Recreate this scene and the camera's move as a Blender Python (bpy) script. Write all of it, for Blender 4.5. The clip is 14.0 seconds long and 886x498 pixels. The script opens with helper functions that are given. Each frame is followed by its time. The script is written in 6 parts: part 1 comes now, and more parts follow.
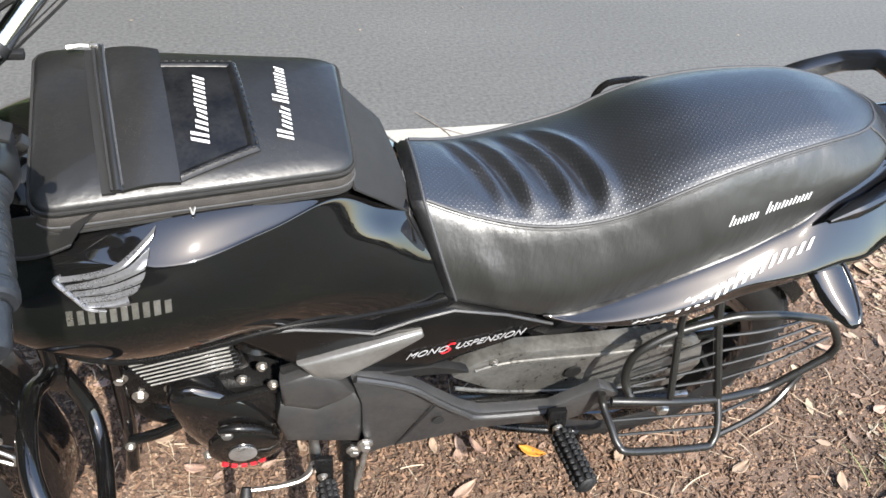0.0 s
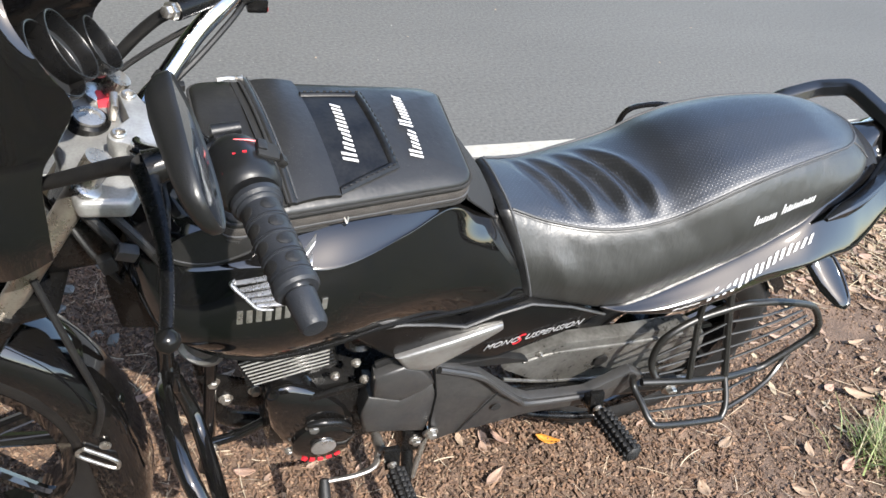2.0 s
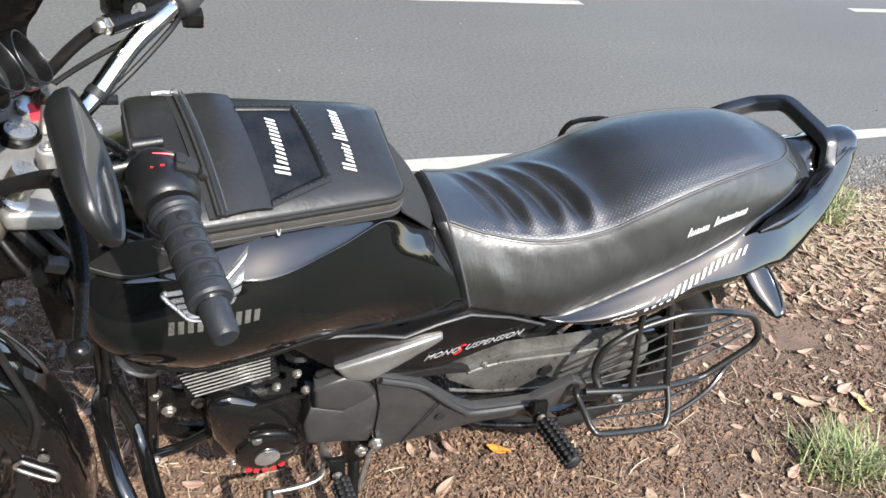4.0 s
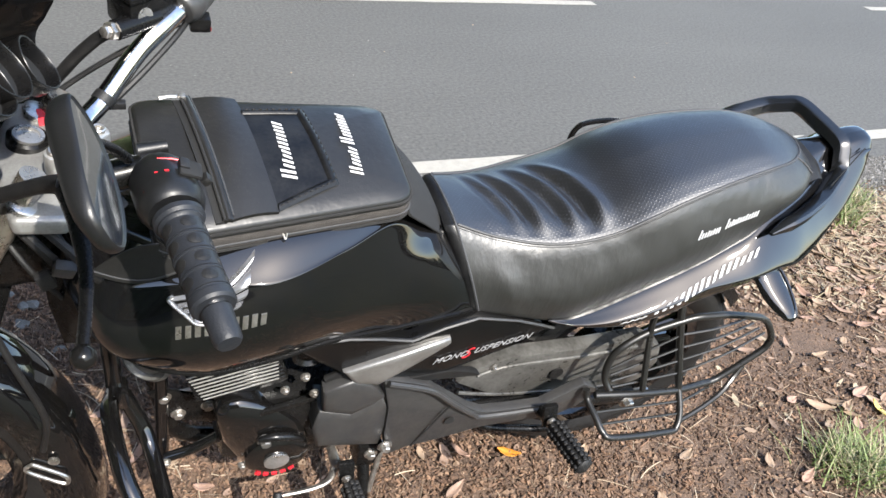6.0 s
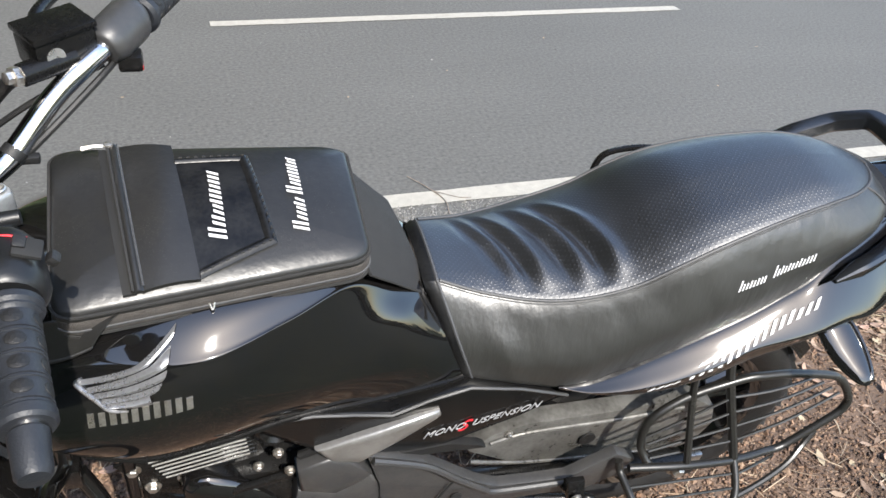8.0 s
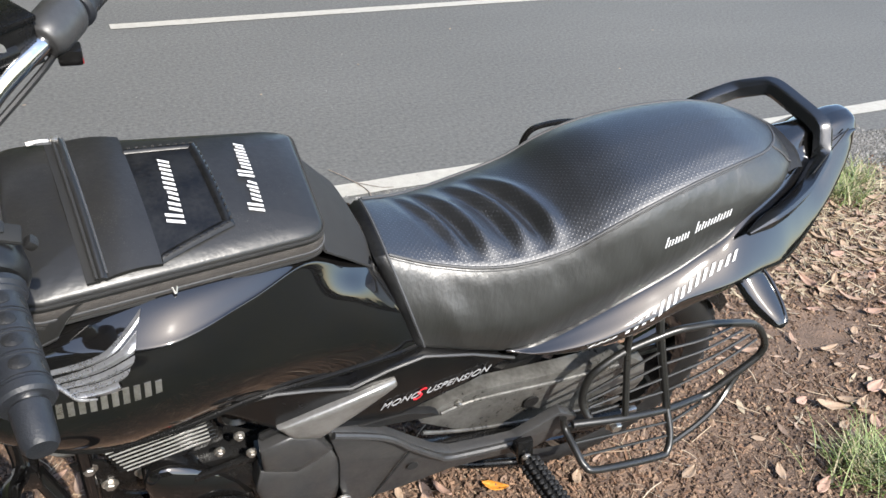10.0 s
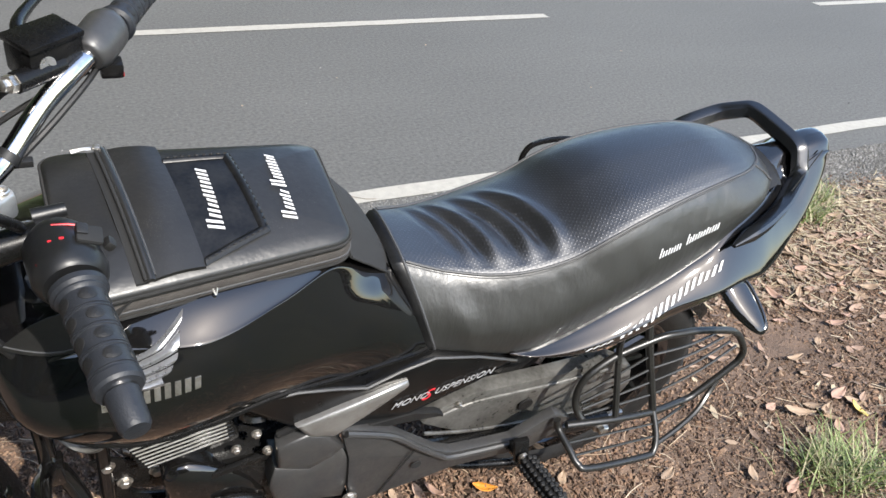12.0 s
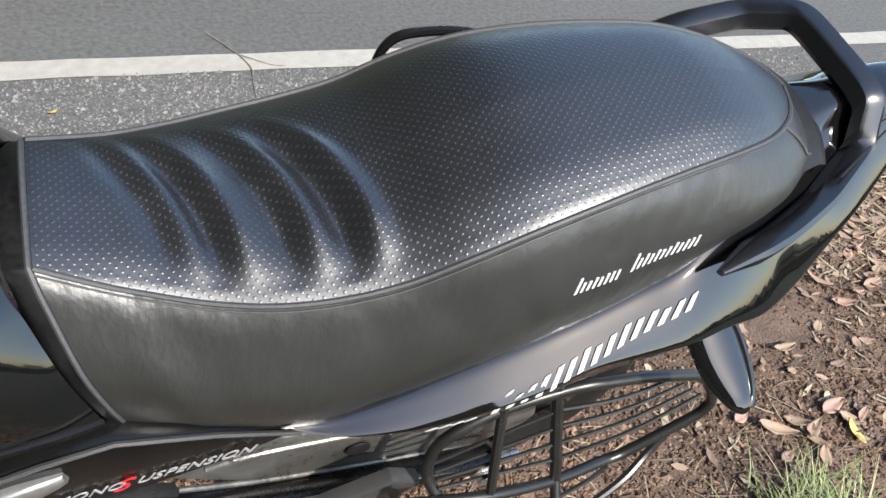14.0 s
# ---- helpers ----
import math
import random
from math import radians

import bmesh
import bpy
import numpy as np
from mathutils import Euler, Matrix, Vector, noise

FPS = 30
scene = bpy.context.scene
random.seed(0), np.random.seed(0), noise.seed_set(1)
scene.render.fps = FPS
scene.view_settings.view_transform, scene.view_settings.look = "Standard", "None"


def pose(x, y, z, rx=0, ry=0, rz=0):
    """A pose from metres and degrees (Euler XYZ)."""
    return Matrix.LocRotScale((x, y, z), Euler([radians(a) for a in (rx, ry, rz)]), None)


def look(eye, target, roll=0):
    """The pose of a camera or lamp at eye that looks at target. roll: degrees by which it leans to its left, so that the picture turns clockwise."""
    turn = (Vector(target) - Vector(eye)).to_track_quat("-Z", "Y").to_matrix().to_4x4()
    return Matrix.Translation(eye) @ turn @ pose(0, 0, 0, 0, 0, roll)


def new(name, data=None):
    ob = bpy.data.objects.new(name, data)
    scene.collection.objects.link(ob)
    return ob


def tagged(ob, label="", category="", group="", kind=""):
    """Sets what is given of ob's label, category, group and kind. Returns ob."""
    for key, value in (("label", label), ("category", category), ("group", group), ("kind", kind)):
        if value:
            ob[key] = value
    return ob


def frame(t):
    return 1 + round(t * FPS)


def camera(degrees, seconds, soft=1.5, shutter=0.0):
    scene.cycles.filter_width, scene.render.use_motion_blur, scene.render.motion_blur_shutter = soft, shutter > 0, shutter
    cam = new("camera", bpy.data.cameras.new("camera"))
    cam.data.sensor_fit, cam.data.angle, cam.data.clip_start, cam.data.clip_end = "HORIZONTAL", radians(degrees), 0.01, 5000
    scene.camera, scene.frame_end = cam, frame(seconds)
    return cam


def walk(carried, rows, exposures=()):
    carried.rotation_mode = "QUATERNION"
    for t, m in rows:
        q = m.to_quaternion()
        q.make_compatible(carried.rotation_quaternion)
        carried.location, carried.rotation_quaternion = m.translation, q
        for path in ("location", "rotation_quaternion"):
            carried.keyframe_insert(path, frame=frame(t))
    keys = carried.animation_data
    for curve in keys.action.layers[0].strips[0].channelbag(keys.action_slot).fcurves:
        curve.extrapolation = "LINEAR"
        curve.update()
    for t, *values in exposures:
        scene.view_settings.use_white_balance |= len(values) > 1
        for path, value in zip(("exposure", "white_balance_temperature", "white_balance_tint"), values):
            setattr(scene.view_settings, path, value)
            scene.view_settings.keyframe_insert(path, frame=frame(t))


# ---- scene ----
cam = camera(57.4, 14.0)
METRES, EYE, TILT, LEAN, TURN = 8.0, 1.5, 0.0, 0.0, 0.0
PATH = [
    (0, (-0.365, -1.016, 1.405), (0.182, 0.491, 0.209), 6.7),
    (0.5, (-0.52, -1.042, 1.44), (0.239, 0.4, 0.281), 8.2),
    (1, (-0.628, -1.034, 1.434), (0.218, 0.37, 0.289), 9.0),
    (1.5, (-0.672, -1.04, 1.445), (0.155, 0.392, 0.32), 9.7),
    (2, (-0.695, -1.065, 1.446), (0.102, 0.389, 0.328), 10.0),
    (2.5, (-0.698, -1.088, 1.455), (0.102, 0.369, 0.342), 10.1),
    (3, (-0.674, -1.097, 1.457), (0.129, 0.358, 0.345), 10.3),
    (3.5, (-0.654, -1.099, 1.455), (0.159, 0.357, 0.351), 10.5),
    (4, (-0.648, -1.104, 1.466), (0.205, 0.343, 0.381), 10.9),
    (6.5, (-0.627, -1.101, 1.468), (0.165, 0.375, 0.375), 9.5),
    (7, (-0.545, -1.037, 1.442), (0.098, 0.502, 0.338), 8.3),
    (7.5, (-0.441, -0.996, 1.435), (0.122, 0.581, 0.341), 6.3),
    (8, (-0.397, -0.991, 1.438), (0.193, 0.579, 0.349), 4.5),
    (8.5, (-0.368, -0.985, 1.427), (0.271, 0.558, 0.327), 3.2),
    (9, (-0.367, -0.99, 1.418), (0.301, 0.533, 0.308), 3.4),
    (11.5, (-0.641, -1.08, 1.467), (0.293, 0.355, 0.434), 6.0),
    (12, (-0.567, -1.053, 1.461), (0.316, 0.406, 0.416), 7.1),
    (12.5, (-0.428, -1.009, 1.44), (0.381, 0.475, 0.37), 6.7),
    (13, (-0.306, -0.915, 1.415), (0.532, 0.513, 0.293), 6.3),
    (13.5, (-0.203, -0.728, 1.368), (0.742, 0.561, 0.167), 10.0),
    (14, (-0.06, -0.619, 1.258), (0.78, 0.626, -0.062), 15.4),
]
EXPOSURE = [(0, 2.00), (1, 1.92), (3, 1.90), (7, 1.78), (9, 1.70), (11.5, 1.66), (12.5, 1.62), (13.3, 1.58), (14, 1.54)]
walk(cam, [(t, look(eye, target, roll)) for t, eye, target, roll in PATH], EXPOSURE)

# ---- world, sun, exposure ----
SUN_AZ, SUN_EL = 174.0, 43.0     # compass bearing from +y clockwise, height
world = bpy.data.worlds.new("world")
scene.world = world
world.use_nodes = True
wn = world.node_tree
sky = wn.nodes.new("ShaderNodeTexSky")
sky.sky_type, sky.sun_disc = "NISHITA", False
sky.sun_elevation, sky.sun_rotation = radians(SUN_EL), radians(SUN_AZ)
sky.air_density, sky.dust_density = 1.1, 1.1
wn.links.new(sky.outputs[0], wn.nodes["Background"].inputs[0])
wn.nodes["Background"].inputs[1].default_value = 0.15
sun = new("sun", bpy.data.lights.new("sun", "SUN"))
sun.data.energy, sun.data.angle, sun.data.color = 2.85, radians(0.6), (1.0, 0.955, 0.88)
sun_way = Vector((math.sin(radians(SUN_AZ)) * math.cos(radians(SUN_EL)), math.cos(radians(SUN_AZ)) * math.cos(radians(SUN_EL)), math.sin(radians(SUN_EL))))
sun.matrix_world = look(sun_way * 30, (0, 0, 0))


# ---- materials ----
def mat(name, base, rough=0.5, metal=0.0, second=None, scale=20.0, amount=0.5, bump=0.0, bump_scale=200.0, coat=0.0, rough_var=0.0, spec=0.5, coat_ior=1.5):
    """A surface of one main colour, broken up by a second one at two scales, with fine relief."""
    m = bpy.data.materials.new(name)
    m.use_nodes = True
    t = m.node_tree
    b = t.nodes["Principled BSDF"]
    b.inputs["Roughness"].default_value, b.inputs["Metallic"].default_value = rough, metal
    b.inputs["Coat Weight"].default_value, b.inputs["Coat Roughness"].default_value = coat, 0.04
    b.inputs["Specular IOR Level"].default_value, b.inputs["Coat IOR"].default_value = spec, coat_ior
    c = t.nodes.new("ShaderNodeTexCoord")
    n1, n2 = t.nodes.new("ShaderNodeTexNoise"), t.nodes.new("ShaderNodeTexNoise")
    n1.inputs["Scale"].default_value, n2.inputs["Scale"].default_value = scale, scale * 7.3
    n1.inputs["Detail"].default_value = n2.inputs["Detail"].default_value = 5
    for n in (n1, n2):
        t.links.new(c.outputs["Object"], n.inputs["Vector"])
    mix = t.nodes.new("ShaderNodeMix")
    mix.data_type = "FLOAT"
    mix.inputs[0].default_value = 0.4
    t.links.new(n1.outputs[0], mix.inputs[2])
    t.links.new(n2.outputs[0], mix.inputs[3])
    r = t.nodes.new("ShaderNodeValToRGB")
    second = second or tuple(v * 0.7 for v in base)
    r.color_ramp.elements[0].position, r.color_ramp.elements[1].position = 0.5 - 0.22 * amount, 0.5 + 0.22 * amount
    r.color_ramp.elements[0].color, r.color_ramp.elements[1].color = (*second, 1), (*base, 1)
    t.links.new(mix.outputs[0], r.inputs[0])
    t.links.new(r.outputs[0], b.inputs["Base Color"])
    if rough_var:
        mr = t.nodes.new("ShaderNodeMapRange")
        mr.inputs["To Min"].default_value, mr.inputs["To Max"].default_value = rough - rough_var, rough + rough_var
        mr.inputs["From Min"].default_value, mr.inputs["From Max"].default_value = 0.35, 0.65
        t.links.new(mix.outputs[0], mr.inputs[0])
        t.links.new(mr.outputs[0], b.inputs["Roughness"])
    if bump:
        n3 = t.nodes.new("ShaderNodeTexNoise")
        n3.inputs["Scale"].default_value, n3.inputs["Detail"].default_value = bump_scale, 4
        t.links.new(c.outputs["Object"], n3.inputs["Vector"])
        bp = t.nodes.new("ShaderNodeBump")
        bp.inputs["Strength"].default_value, bp.inputs["Distance"].default_value = bump, 0.002
        t.links.new(n3.outputs[0], bp.inputs["Height"])
        t.links.new(bp.outputs[0], b.inputs["Normal"])
    return m


GLOSS_BLACK = mat("black_paint", (0.004, 0.004, 0.0045), 0.05, second=(0.006, 0.0055, 0.005), scale=9, rough_var=0.02, coat=1.0, spec=0.25, coat_ior=1.56)
COVER_BLACK = mat("cover_plastic", (0.004, 0.004, 0.0043), 0.22, second=(0.007, 0.0067, 0.0064), scale=24, bump=0.03, bump_scale=700, rough_var=0.06, spec=0.25)
SATIN_BLACK = mat("satin_black", (0.004, 0.004, 0.0043), 0.26, second=(0.007, 0.0067, 0.0064), scale=30, bump=0.04, bump_scale=900, rough_var=0.06, spec=0.25)
RUBBER = mat("black_rubber", (0.008, 0.008, 0.0085), 0.52, second=(0.014, 0.0135, 0.013), scale=40, bump=0.3, bump_scale=500, spec=0.35)
GRIP_RUBBER = mat("grip_rubber", (0.013, 0.0145, 0.018), 0.46, second=(0.019, 0.0205, 0.024), scale=40, bump=0.2, bump_scale=500, spec=0.35)
VINYL = mat("smooth_vinyl", (0.0235, 0.0235, 0.022), 0.40, second=(0.020, 0.020, 0.0188), scale=14, bump=0.12, bump_scale=60, rough_var=0.03, spec=0.75)
BAG_VINYL = mat("dusty_vinyl", (0.008, 0.008, 0.0082), 0.37, second=(0.018, 0.0172, 0.016), scale=14, amount=0.9, bump=0.14, bump_scale=160, rough_var=0.07, spec=0.5)
BAG_TAPE = mat("zip_tape_cloth", (0.050, 0.044, 0.039), 0.85, second=(0.030, 0.026, 0.023), scale=70, bump=0.6, bump_scale=900)
BAG_CLOTH = mat("bag_edge_cloth", (0.014, 0.013, 0.012), 0.8, second=(0.009, 0.0085, 0.008), scale=60, bump=0.5, bump_scale=900)
SWITCH_GREY = mat("switch_plastic", (0.0065, 0.0068, 0.0075), 0.36, second=(0.011, 0.011, 0.011), scale=30, bump=0.1, bump_scale=800, rough_var=0.06, spec=0.4)
GREY_PLASTIC = mat("grey_plastic", (0.027, 0.027, 0.028), 0.38, second=(0.040, 0.039, 0.038), scale=18, bump=0.15, bump_scale=700, rough_var=0.08)
GUARD_PAINT = mat("guard_paint", (0.008, 0.008, 0.008), 0.34, second=(0.020, 0.019, 0.017), scale=26, amount=0.9, bump=0.05, bump_scale=500, rough_var=0.08, spec=0.5)
RAIL_PAINT = mat("rail_paint", (0.005, 0.0055, 0.007), 0.20, second=(0.008, 0.0082, 0.009), scale=30, bump=0.05, bump_scale=700, rough_var=0.04, spec=0.9)
CLAMP_ALLOY = mat("cast_alloy", (0.37, 0.37, 0.36), 0.40, 0.6, second=(0.28, 0.276, 0.268), scale=40, bump=0.08, bump_scale=500, rough_var=0.06)
DARK_METAL = mat("dark_engine_paint", (0.005, 0.005, 0.0053), 0.28, second=(0.009, 0.0087, 0.0084), scale=25, bump=0.15, bump_scale=300, rough_var=0.08, spec=0.4)
SILVER = mat("silver_alloy", (0.62, 0.61, 0.60), 0.32, 0.85, second=(0.45, 0.44, 0.42), scale=40, bump=0.1, bump_scale=400, rough_var=0.08)
SILVER_PLASTIC = mat("silver_plastic", (0.34, 0.332, 0.32), 0.36, 0.7, second=(0.27, 0.262, 0.25), scale=20, rough_var=0.06)
CHROME = mat("chrome", (0.60, 0.60, 0.61), 0.14, 1.0, second=(0.50, 0.49, 0.47), scale=30, rough_var=0.08)
STEEL = mat("zinc_steel", (0.55, 0.53, 0.50), 0.35, 0.9, second=(0.36, 0.33, 0.29), scale=60, rough_var=0.1)
FIN_EDGE = mat("machined_fin_edge", (0.52, 0.51, 0.49), 0.40, 0.5, second=(0.36, 0.35, 0.33), scale=60)
FORK_STEEL = mat("fork_tube_steel", (0.46, 0.42, 0.36), 0.30, 0.85, second=(0.34, 0.30, 0.25), scale=30, rough_var=0.08)
DUSTY_STEEL = mat("dusty_chain_case", (0.17, 0.166, 0.156), 0.34, 0.5, second=(0.075, 0.072, 0.066), scale=16, amount=0.6, bump=0.2, rough_var=0.1)
WHITE_PRINT = mat("white_print", (0.56, 0.56, 0.56), 0.6, second=(0.48, 0.48, 0.48), scale=80)
RED_PRINT = mat("red_print", (0.62, 0.02, 0.03), 0.4, second=(0.5, 0.02, 0.03), scale=80)
RED_LENS = mat("red_lens", (0.35, 0.01, 0.012), 0.12, second=(0.3, 0.01, 0.01), scale=40, coat=0.5)
SMOKE_LENS = mat("smoke_lens", (0.010, 0.010, 0.011), 0.12, second=(0.016, 0.016, 0.017), scale=30, coat=0.3)
BADGE_SILVER = mat("badge_silver", (0.40, 0.40, 0.41), 0.30, 0.8, second=(0.30, 0.30, 0.31), scale=30, rough_var=0.08)
WINDOW_VINYL = mat("window_vinyl", (0.0035, 0.0035, 0.004), 0.32, second=(0.012, 0.012, 0.012), scale=30, bump=0.15, bump_scale=120, spec=0.3)
MIRROR = mat("mirror", (0.55, 0.55, 0.53), 0.10, 1.0, second=(0.42, 0.41, 0.38), scale=24, amount=0.9, rough_var=0.05)
GREY_PRINT = mat("silver_print", (0.42, 0.42, 0.43), 0.4, 0.3, second=(0.34, 0.34, 0.35), scale=80)
THREAD = mat("thread", (0.05, 0.05, 0.052), 0.6, second=(0.035, 0.035, 0.036), scale=300)
DOTTED = mat("dotted_vinyl", (0.005, 0.005, 0.0056), 0.40, second=(0.008, 0.008, 0.009), scale=14, rough_var=0.05, spec=1.0)


def add_dots(m, pitch=0.0057):
    """Rows of small raised dots pressed into the vinyl."""
    t = m.node_tree
    b = t.nodes["Principled BSDF"]
    c, mp, v = t.nodes.new("ShaderNodeTexCoord"), t.nodes.new("ShaderNodeMapping"), t.nodes.new("ShaderNodeTexVoronoi")
    mp.inputs["Rotation"].default_value = (0, 0, radians(45))
    v.voronoi_dimensions, v.inputs["Randomness"].default_value, v.inputs["Scale"].default_value = "2D", 0.0, 1 / pitch
    t.links.new(c.outputs["Object"], mp.inputs["Vector"])
    t.links.new(mp.outputs[0], v.inputs["Vector"])
    r = t.nodes.new("ShaderNodeMapRange")
    r.interpolation_type = "SMOOTHSTEP"
    for k, val in (("From Min", 0.26), ("From Max", 0.14), ("To Min", 0.0), ("To Max", 1.0)):
        r.inputs[k].default_value = val
    t.links.new(v.outputs["Distance"], r.inputs[0])
    bp = t.nodes.new("ShaderNodeBump")
    bp.inputs["Strength"].default_value, bp.inputs["Distance"].default_value = 0.42, 0.0005
    t.links.new(r.outputs[0], bp.inputs["Height"])
    t.links.new(bp.outputs[0], b.inputs["Normal"])
    mix = t.nodes.new("ShaderNodeMix")
    mix.data_type = "RGBA"
    old = b.inputs["Base Color"].links[0].from_socket
    t.links.new(r.outputs[0], mix.inputs[0])
    t.links.new(old, mix.inputs[6])
    # Dots coloured lighter than the skin, putting their glint into the base colour.
    mix.inputs[7].default_value = (0.016, 0.016, 0.019, 1)
    t.links.new(mix.outputs[2], b.inputs["Base Color"])


add_dots(DOTTED)
DOTTED.node_tree.nodes["Principled BSDF"].inputs["IOR"].default_value = 1.58


def add_specks(m, colour, scale, size, patch):
    """Dust specks and scuffs, gathered in patches."""
    t = m.node_tree
    b = t.nodes["Principled BSDF"]
    c, v, n = t.nodes.new("ShaderNodeTexCoord"), t.nodes.new("ShaderNodeTexVoronoi"), t.nodes.new("ShaderNodeTexNoise")
    v.inputs["Scale"].default_value, n.inputs["Scale"].default_value, n.inputs["Detail"].default_value = scale, patch, 5
    r1, r2 = t.nodes.new("ShaderNodeMapRange"), t.nodes.new("ShaderNodeMapRange")
    for r, lo, hi in ((r1, size, size * 0.4), (r2, 0.52, 0.66)):
        r.inputs["From Min"].default_value, r.inputs["From Max"].default_value = lo, hi
    for node in (v, n):
        t.links.new(c.outputs["Object"], node.inputs["Vector"])
    t.links.new(v.outputs["Distance"], r1.inputs[0])
    t.links.new(n.outputs[0], r2.inputs[0])
    k = t.nodes.new("ShaderNodeMath")
    k.operation = "MULTIPLY"
    t.links.new(r1.outputs[0], k.inputs[0])
    t.links.new(r2.outputs[0], k.inputs[1])
    mix = t.nodes.new("ShaderNodeMix")
    mix.data_type = "RGBA"
    t.links.new(k.outputs[0], mix.inputs[0])
    t.links.new(b.inputs["Base Color"].links[0].from_socket, mix.inputs[6])
    mix.inputs[7].default_value = (*colour, 1)
    t.links.new(mix.outputs[2], b.inputs["Base Color"])


def add_creases(m, turn, stretch, scale, strength):
    """Fine slanting wrinkles pressed into a skin."""
    t = m.node_tree
    b = t.nodes["Principled BSDF"]
    c, mp, n = t.nodes.new("ShaderNodeTexCoord"), t.nodes.new("ShaderNodeMapping"), t.nodes.new("ShaderNodeTexNoise")
    mp.inputs["Rotation"].default_value, mp.inputs["Scale"].default_value = (0, radians(turn), 0), stretch
    n.inputs["Scale"].default_value, n.inputs["Detail"].default_value = scale, 6
    bp = t.nodes.new("ShaderNodeBump")
    bp.inputs["Strength"].default_value, bp.inputs["Distance"].default_value = strength, 0.003
    t.links.new(c.outputs["Object"], mp.inputs["Vector"])
    t.links.new(mp.outputs[0], n.inputs["Vector"])
    t.links.new(n.outputs[0], bp.inputs["Height"])
    if b.inputs["Normal"].links:
        t.links.new(b.inputs["Normal"].links[0].from_socket, bp.inputs["Normal"])
    t.links.new(bp.outputs[0], b.inputs["Normal"])


add_creases(VINYL, 40, (1.0, 1.0, 0.16), 55, 0.5)
add_creases(BAG_VINYL, 0, (1.0, 0.5, 1.0), 25, 0.35)
add_specks(BAG_VINYL, (0.085, 0.080, 0.072), 420, 0.22, 11)
# Near-black for dials, grooves and recesses, and as painted shade in gaps and holes.
DARK_GAP = mat("dark_gap", (0.006, 0.006, 0.006), 0.8)


# ---- shape helpers ----
def spline(pts, n):
    """n places along a smooth curve through the points."""
    p = np.array(pts, float)
    k = len(p)
    out = []
    for u in np.linspace(0, k - 1, n):
        i = min(int(u), k - 2)
        f = u - i
        a, b, c, d = p[max(i - 1, 0)], p[i], p[i + 1], p[min(i + 2, k - 1)]
        out.append(0.5 * (2 * b + (c - a) * f + (2 * a - 5 * b + 4 * c - d) * f * f + (3 * b - a - 3 * c + d) * f ** 3))
    return np.array(out)


def loft(rings, closed=True, caps=True, bm=None):
    bm = bm or bmesh.new()
    rows = [[bm.verts.new(v) for v in r] for r in rings]
    n = len(rows[0])
    for a, b in zip(rows, rows[1:]):
        for i in range(n if closed else n - 1):
            j = (i + 1) % n
            bm.faces.new((a[i], a[j], b[j], b[i]))
    if caps and closed:
        bm.faces.new(rows[0][::-1])
        bm.faces.new(rows[-1])
    bmesh.ops.recalc_face_normals(bm, faces=bm.faces)
    return bm


def tube(pts, r, seg=10, smooth=0, bm=None, caps=True, flat=1.0):
    """A round bar along the points; r one radius or one for each point."""
    p = spline(pts, smooth) if smooth else np.array(pts, float)
    rr = np.interp(np.linspace(0, 1, len(p)), np.linspace(0, 1, len(r)), r) if hasattr(r, "__len__") else np.full(len(p), r)
    rings, side = [], None
    for i, c in enumerate(p):
        d = Vector(p[min(i + 1, len(p) - 1)] - p[max(i - 1, 0)]).normalized()
        if side is None:
            side = d.orthogonal().normalized()
        side = (side - d * side.dot(d)).normalized()
        up = d.cross(side)
        rings.append([Vector(c) + (side * math.cos(a) + up * math.sin(a) * flat) * rr[i] for a in np.linspace(0, 2 * math.pi, seg, endpoint=False)])
    return loft(rings, bm=bm, caps=caps)


def spin(profile, center, axis, seg=32, bm=None, hollow=False):
    """A turned body: profile rows of (along the axis, radius)."""
    ax = Vector(axis).normalized()
    s = ax.orthogonal().normalized()
    u = ax.cross(s)
    c = Vector(center)
    rings = [[c + ax * h + (s * math.cos(a) + u * math.sin(a)) * max(r, 1e-4) for a in np.linspace(0, 2 * math.pi, seg, endpoint=False)] for h, r in profile]
    if hollow:
        return loft(rings + rings[:1], bm=bm, caps=False) if bm else weld(loft(rings + [[v.copy() for v in rings[0]]], caps=False))
    return loft(rings, bm=bm)


def weld(bm):
    bmesh.ops.remove_doubles(bm, verts=bm.verts, dist=1e-6)
    bmesh.ops.recalc_face_normals(bm, faces=bm.faces)
    return bm


def block(center, size, m=None, bevel=0.0, bm=None, segments=2):
    own = bmesh.new()
    bmesh.ops.create_cube(own, size=1)
    bmesh.ops.scale(own, vec=size, verts=own.verts)
    if bevel:
        bmesh.ops.bevel(own, geom=own.edges[:], offset=bevel, segments=segments, affect="EDGES", profile=0.6)
    if m is not None:
        own.transform(m)
    bmesh.ops.translate(own, vec=center, verts=own.verts)
    return join(bm, own)


def join(bm, own):
    if bm is None:
        return own
    mesh = bpy.data.meshes.new("tmp")
    own.to_mesh(mesh)
    own.free()
    bm.from_mesh(mesh)
    bpy.data.meshes.remove(mesh)
    return bm


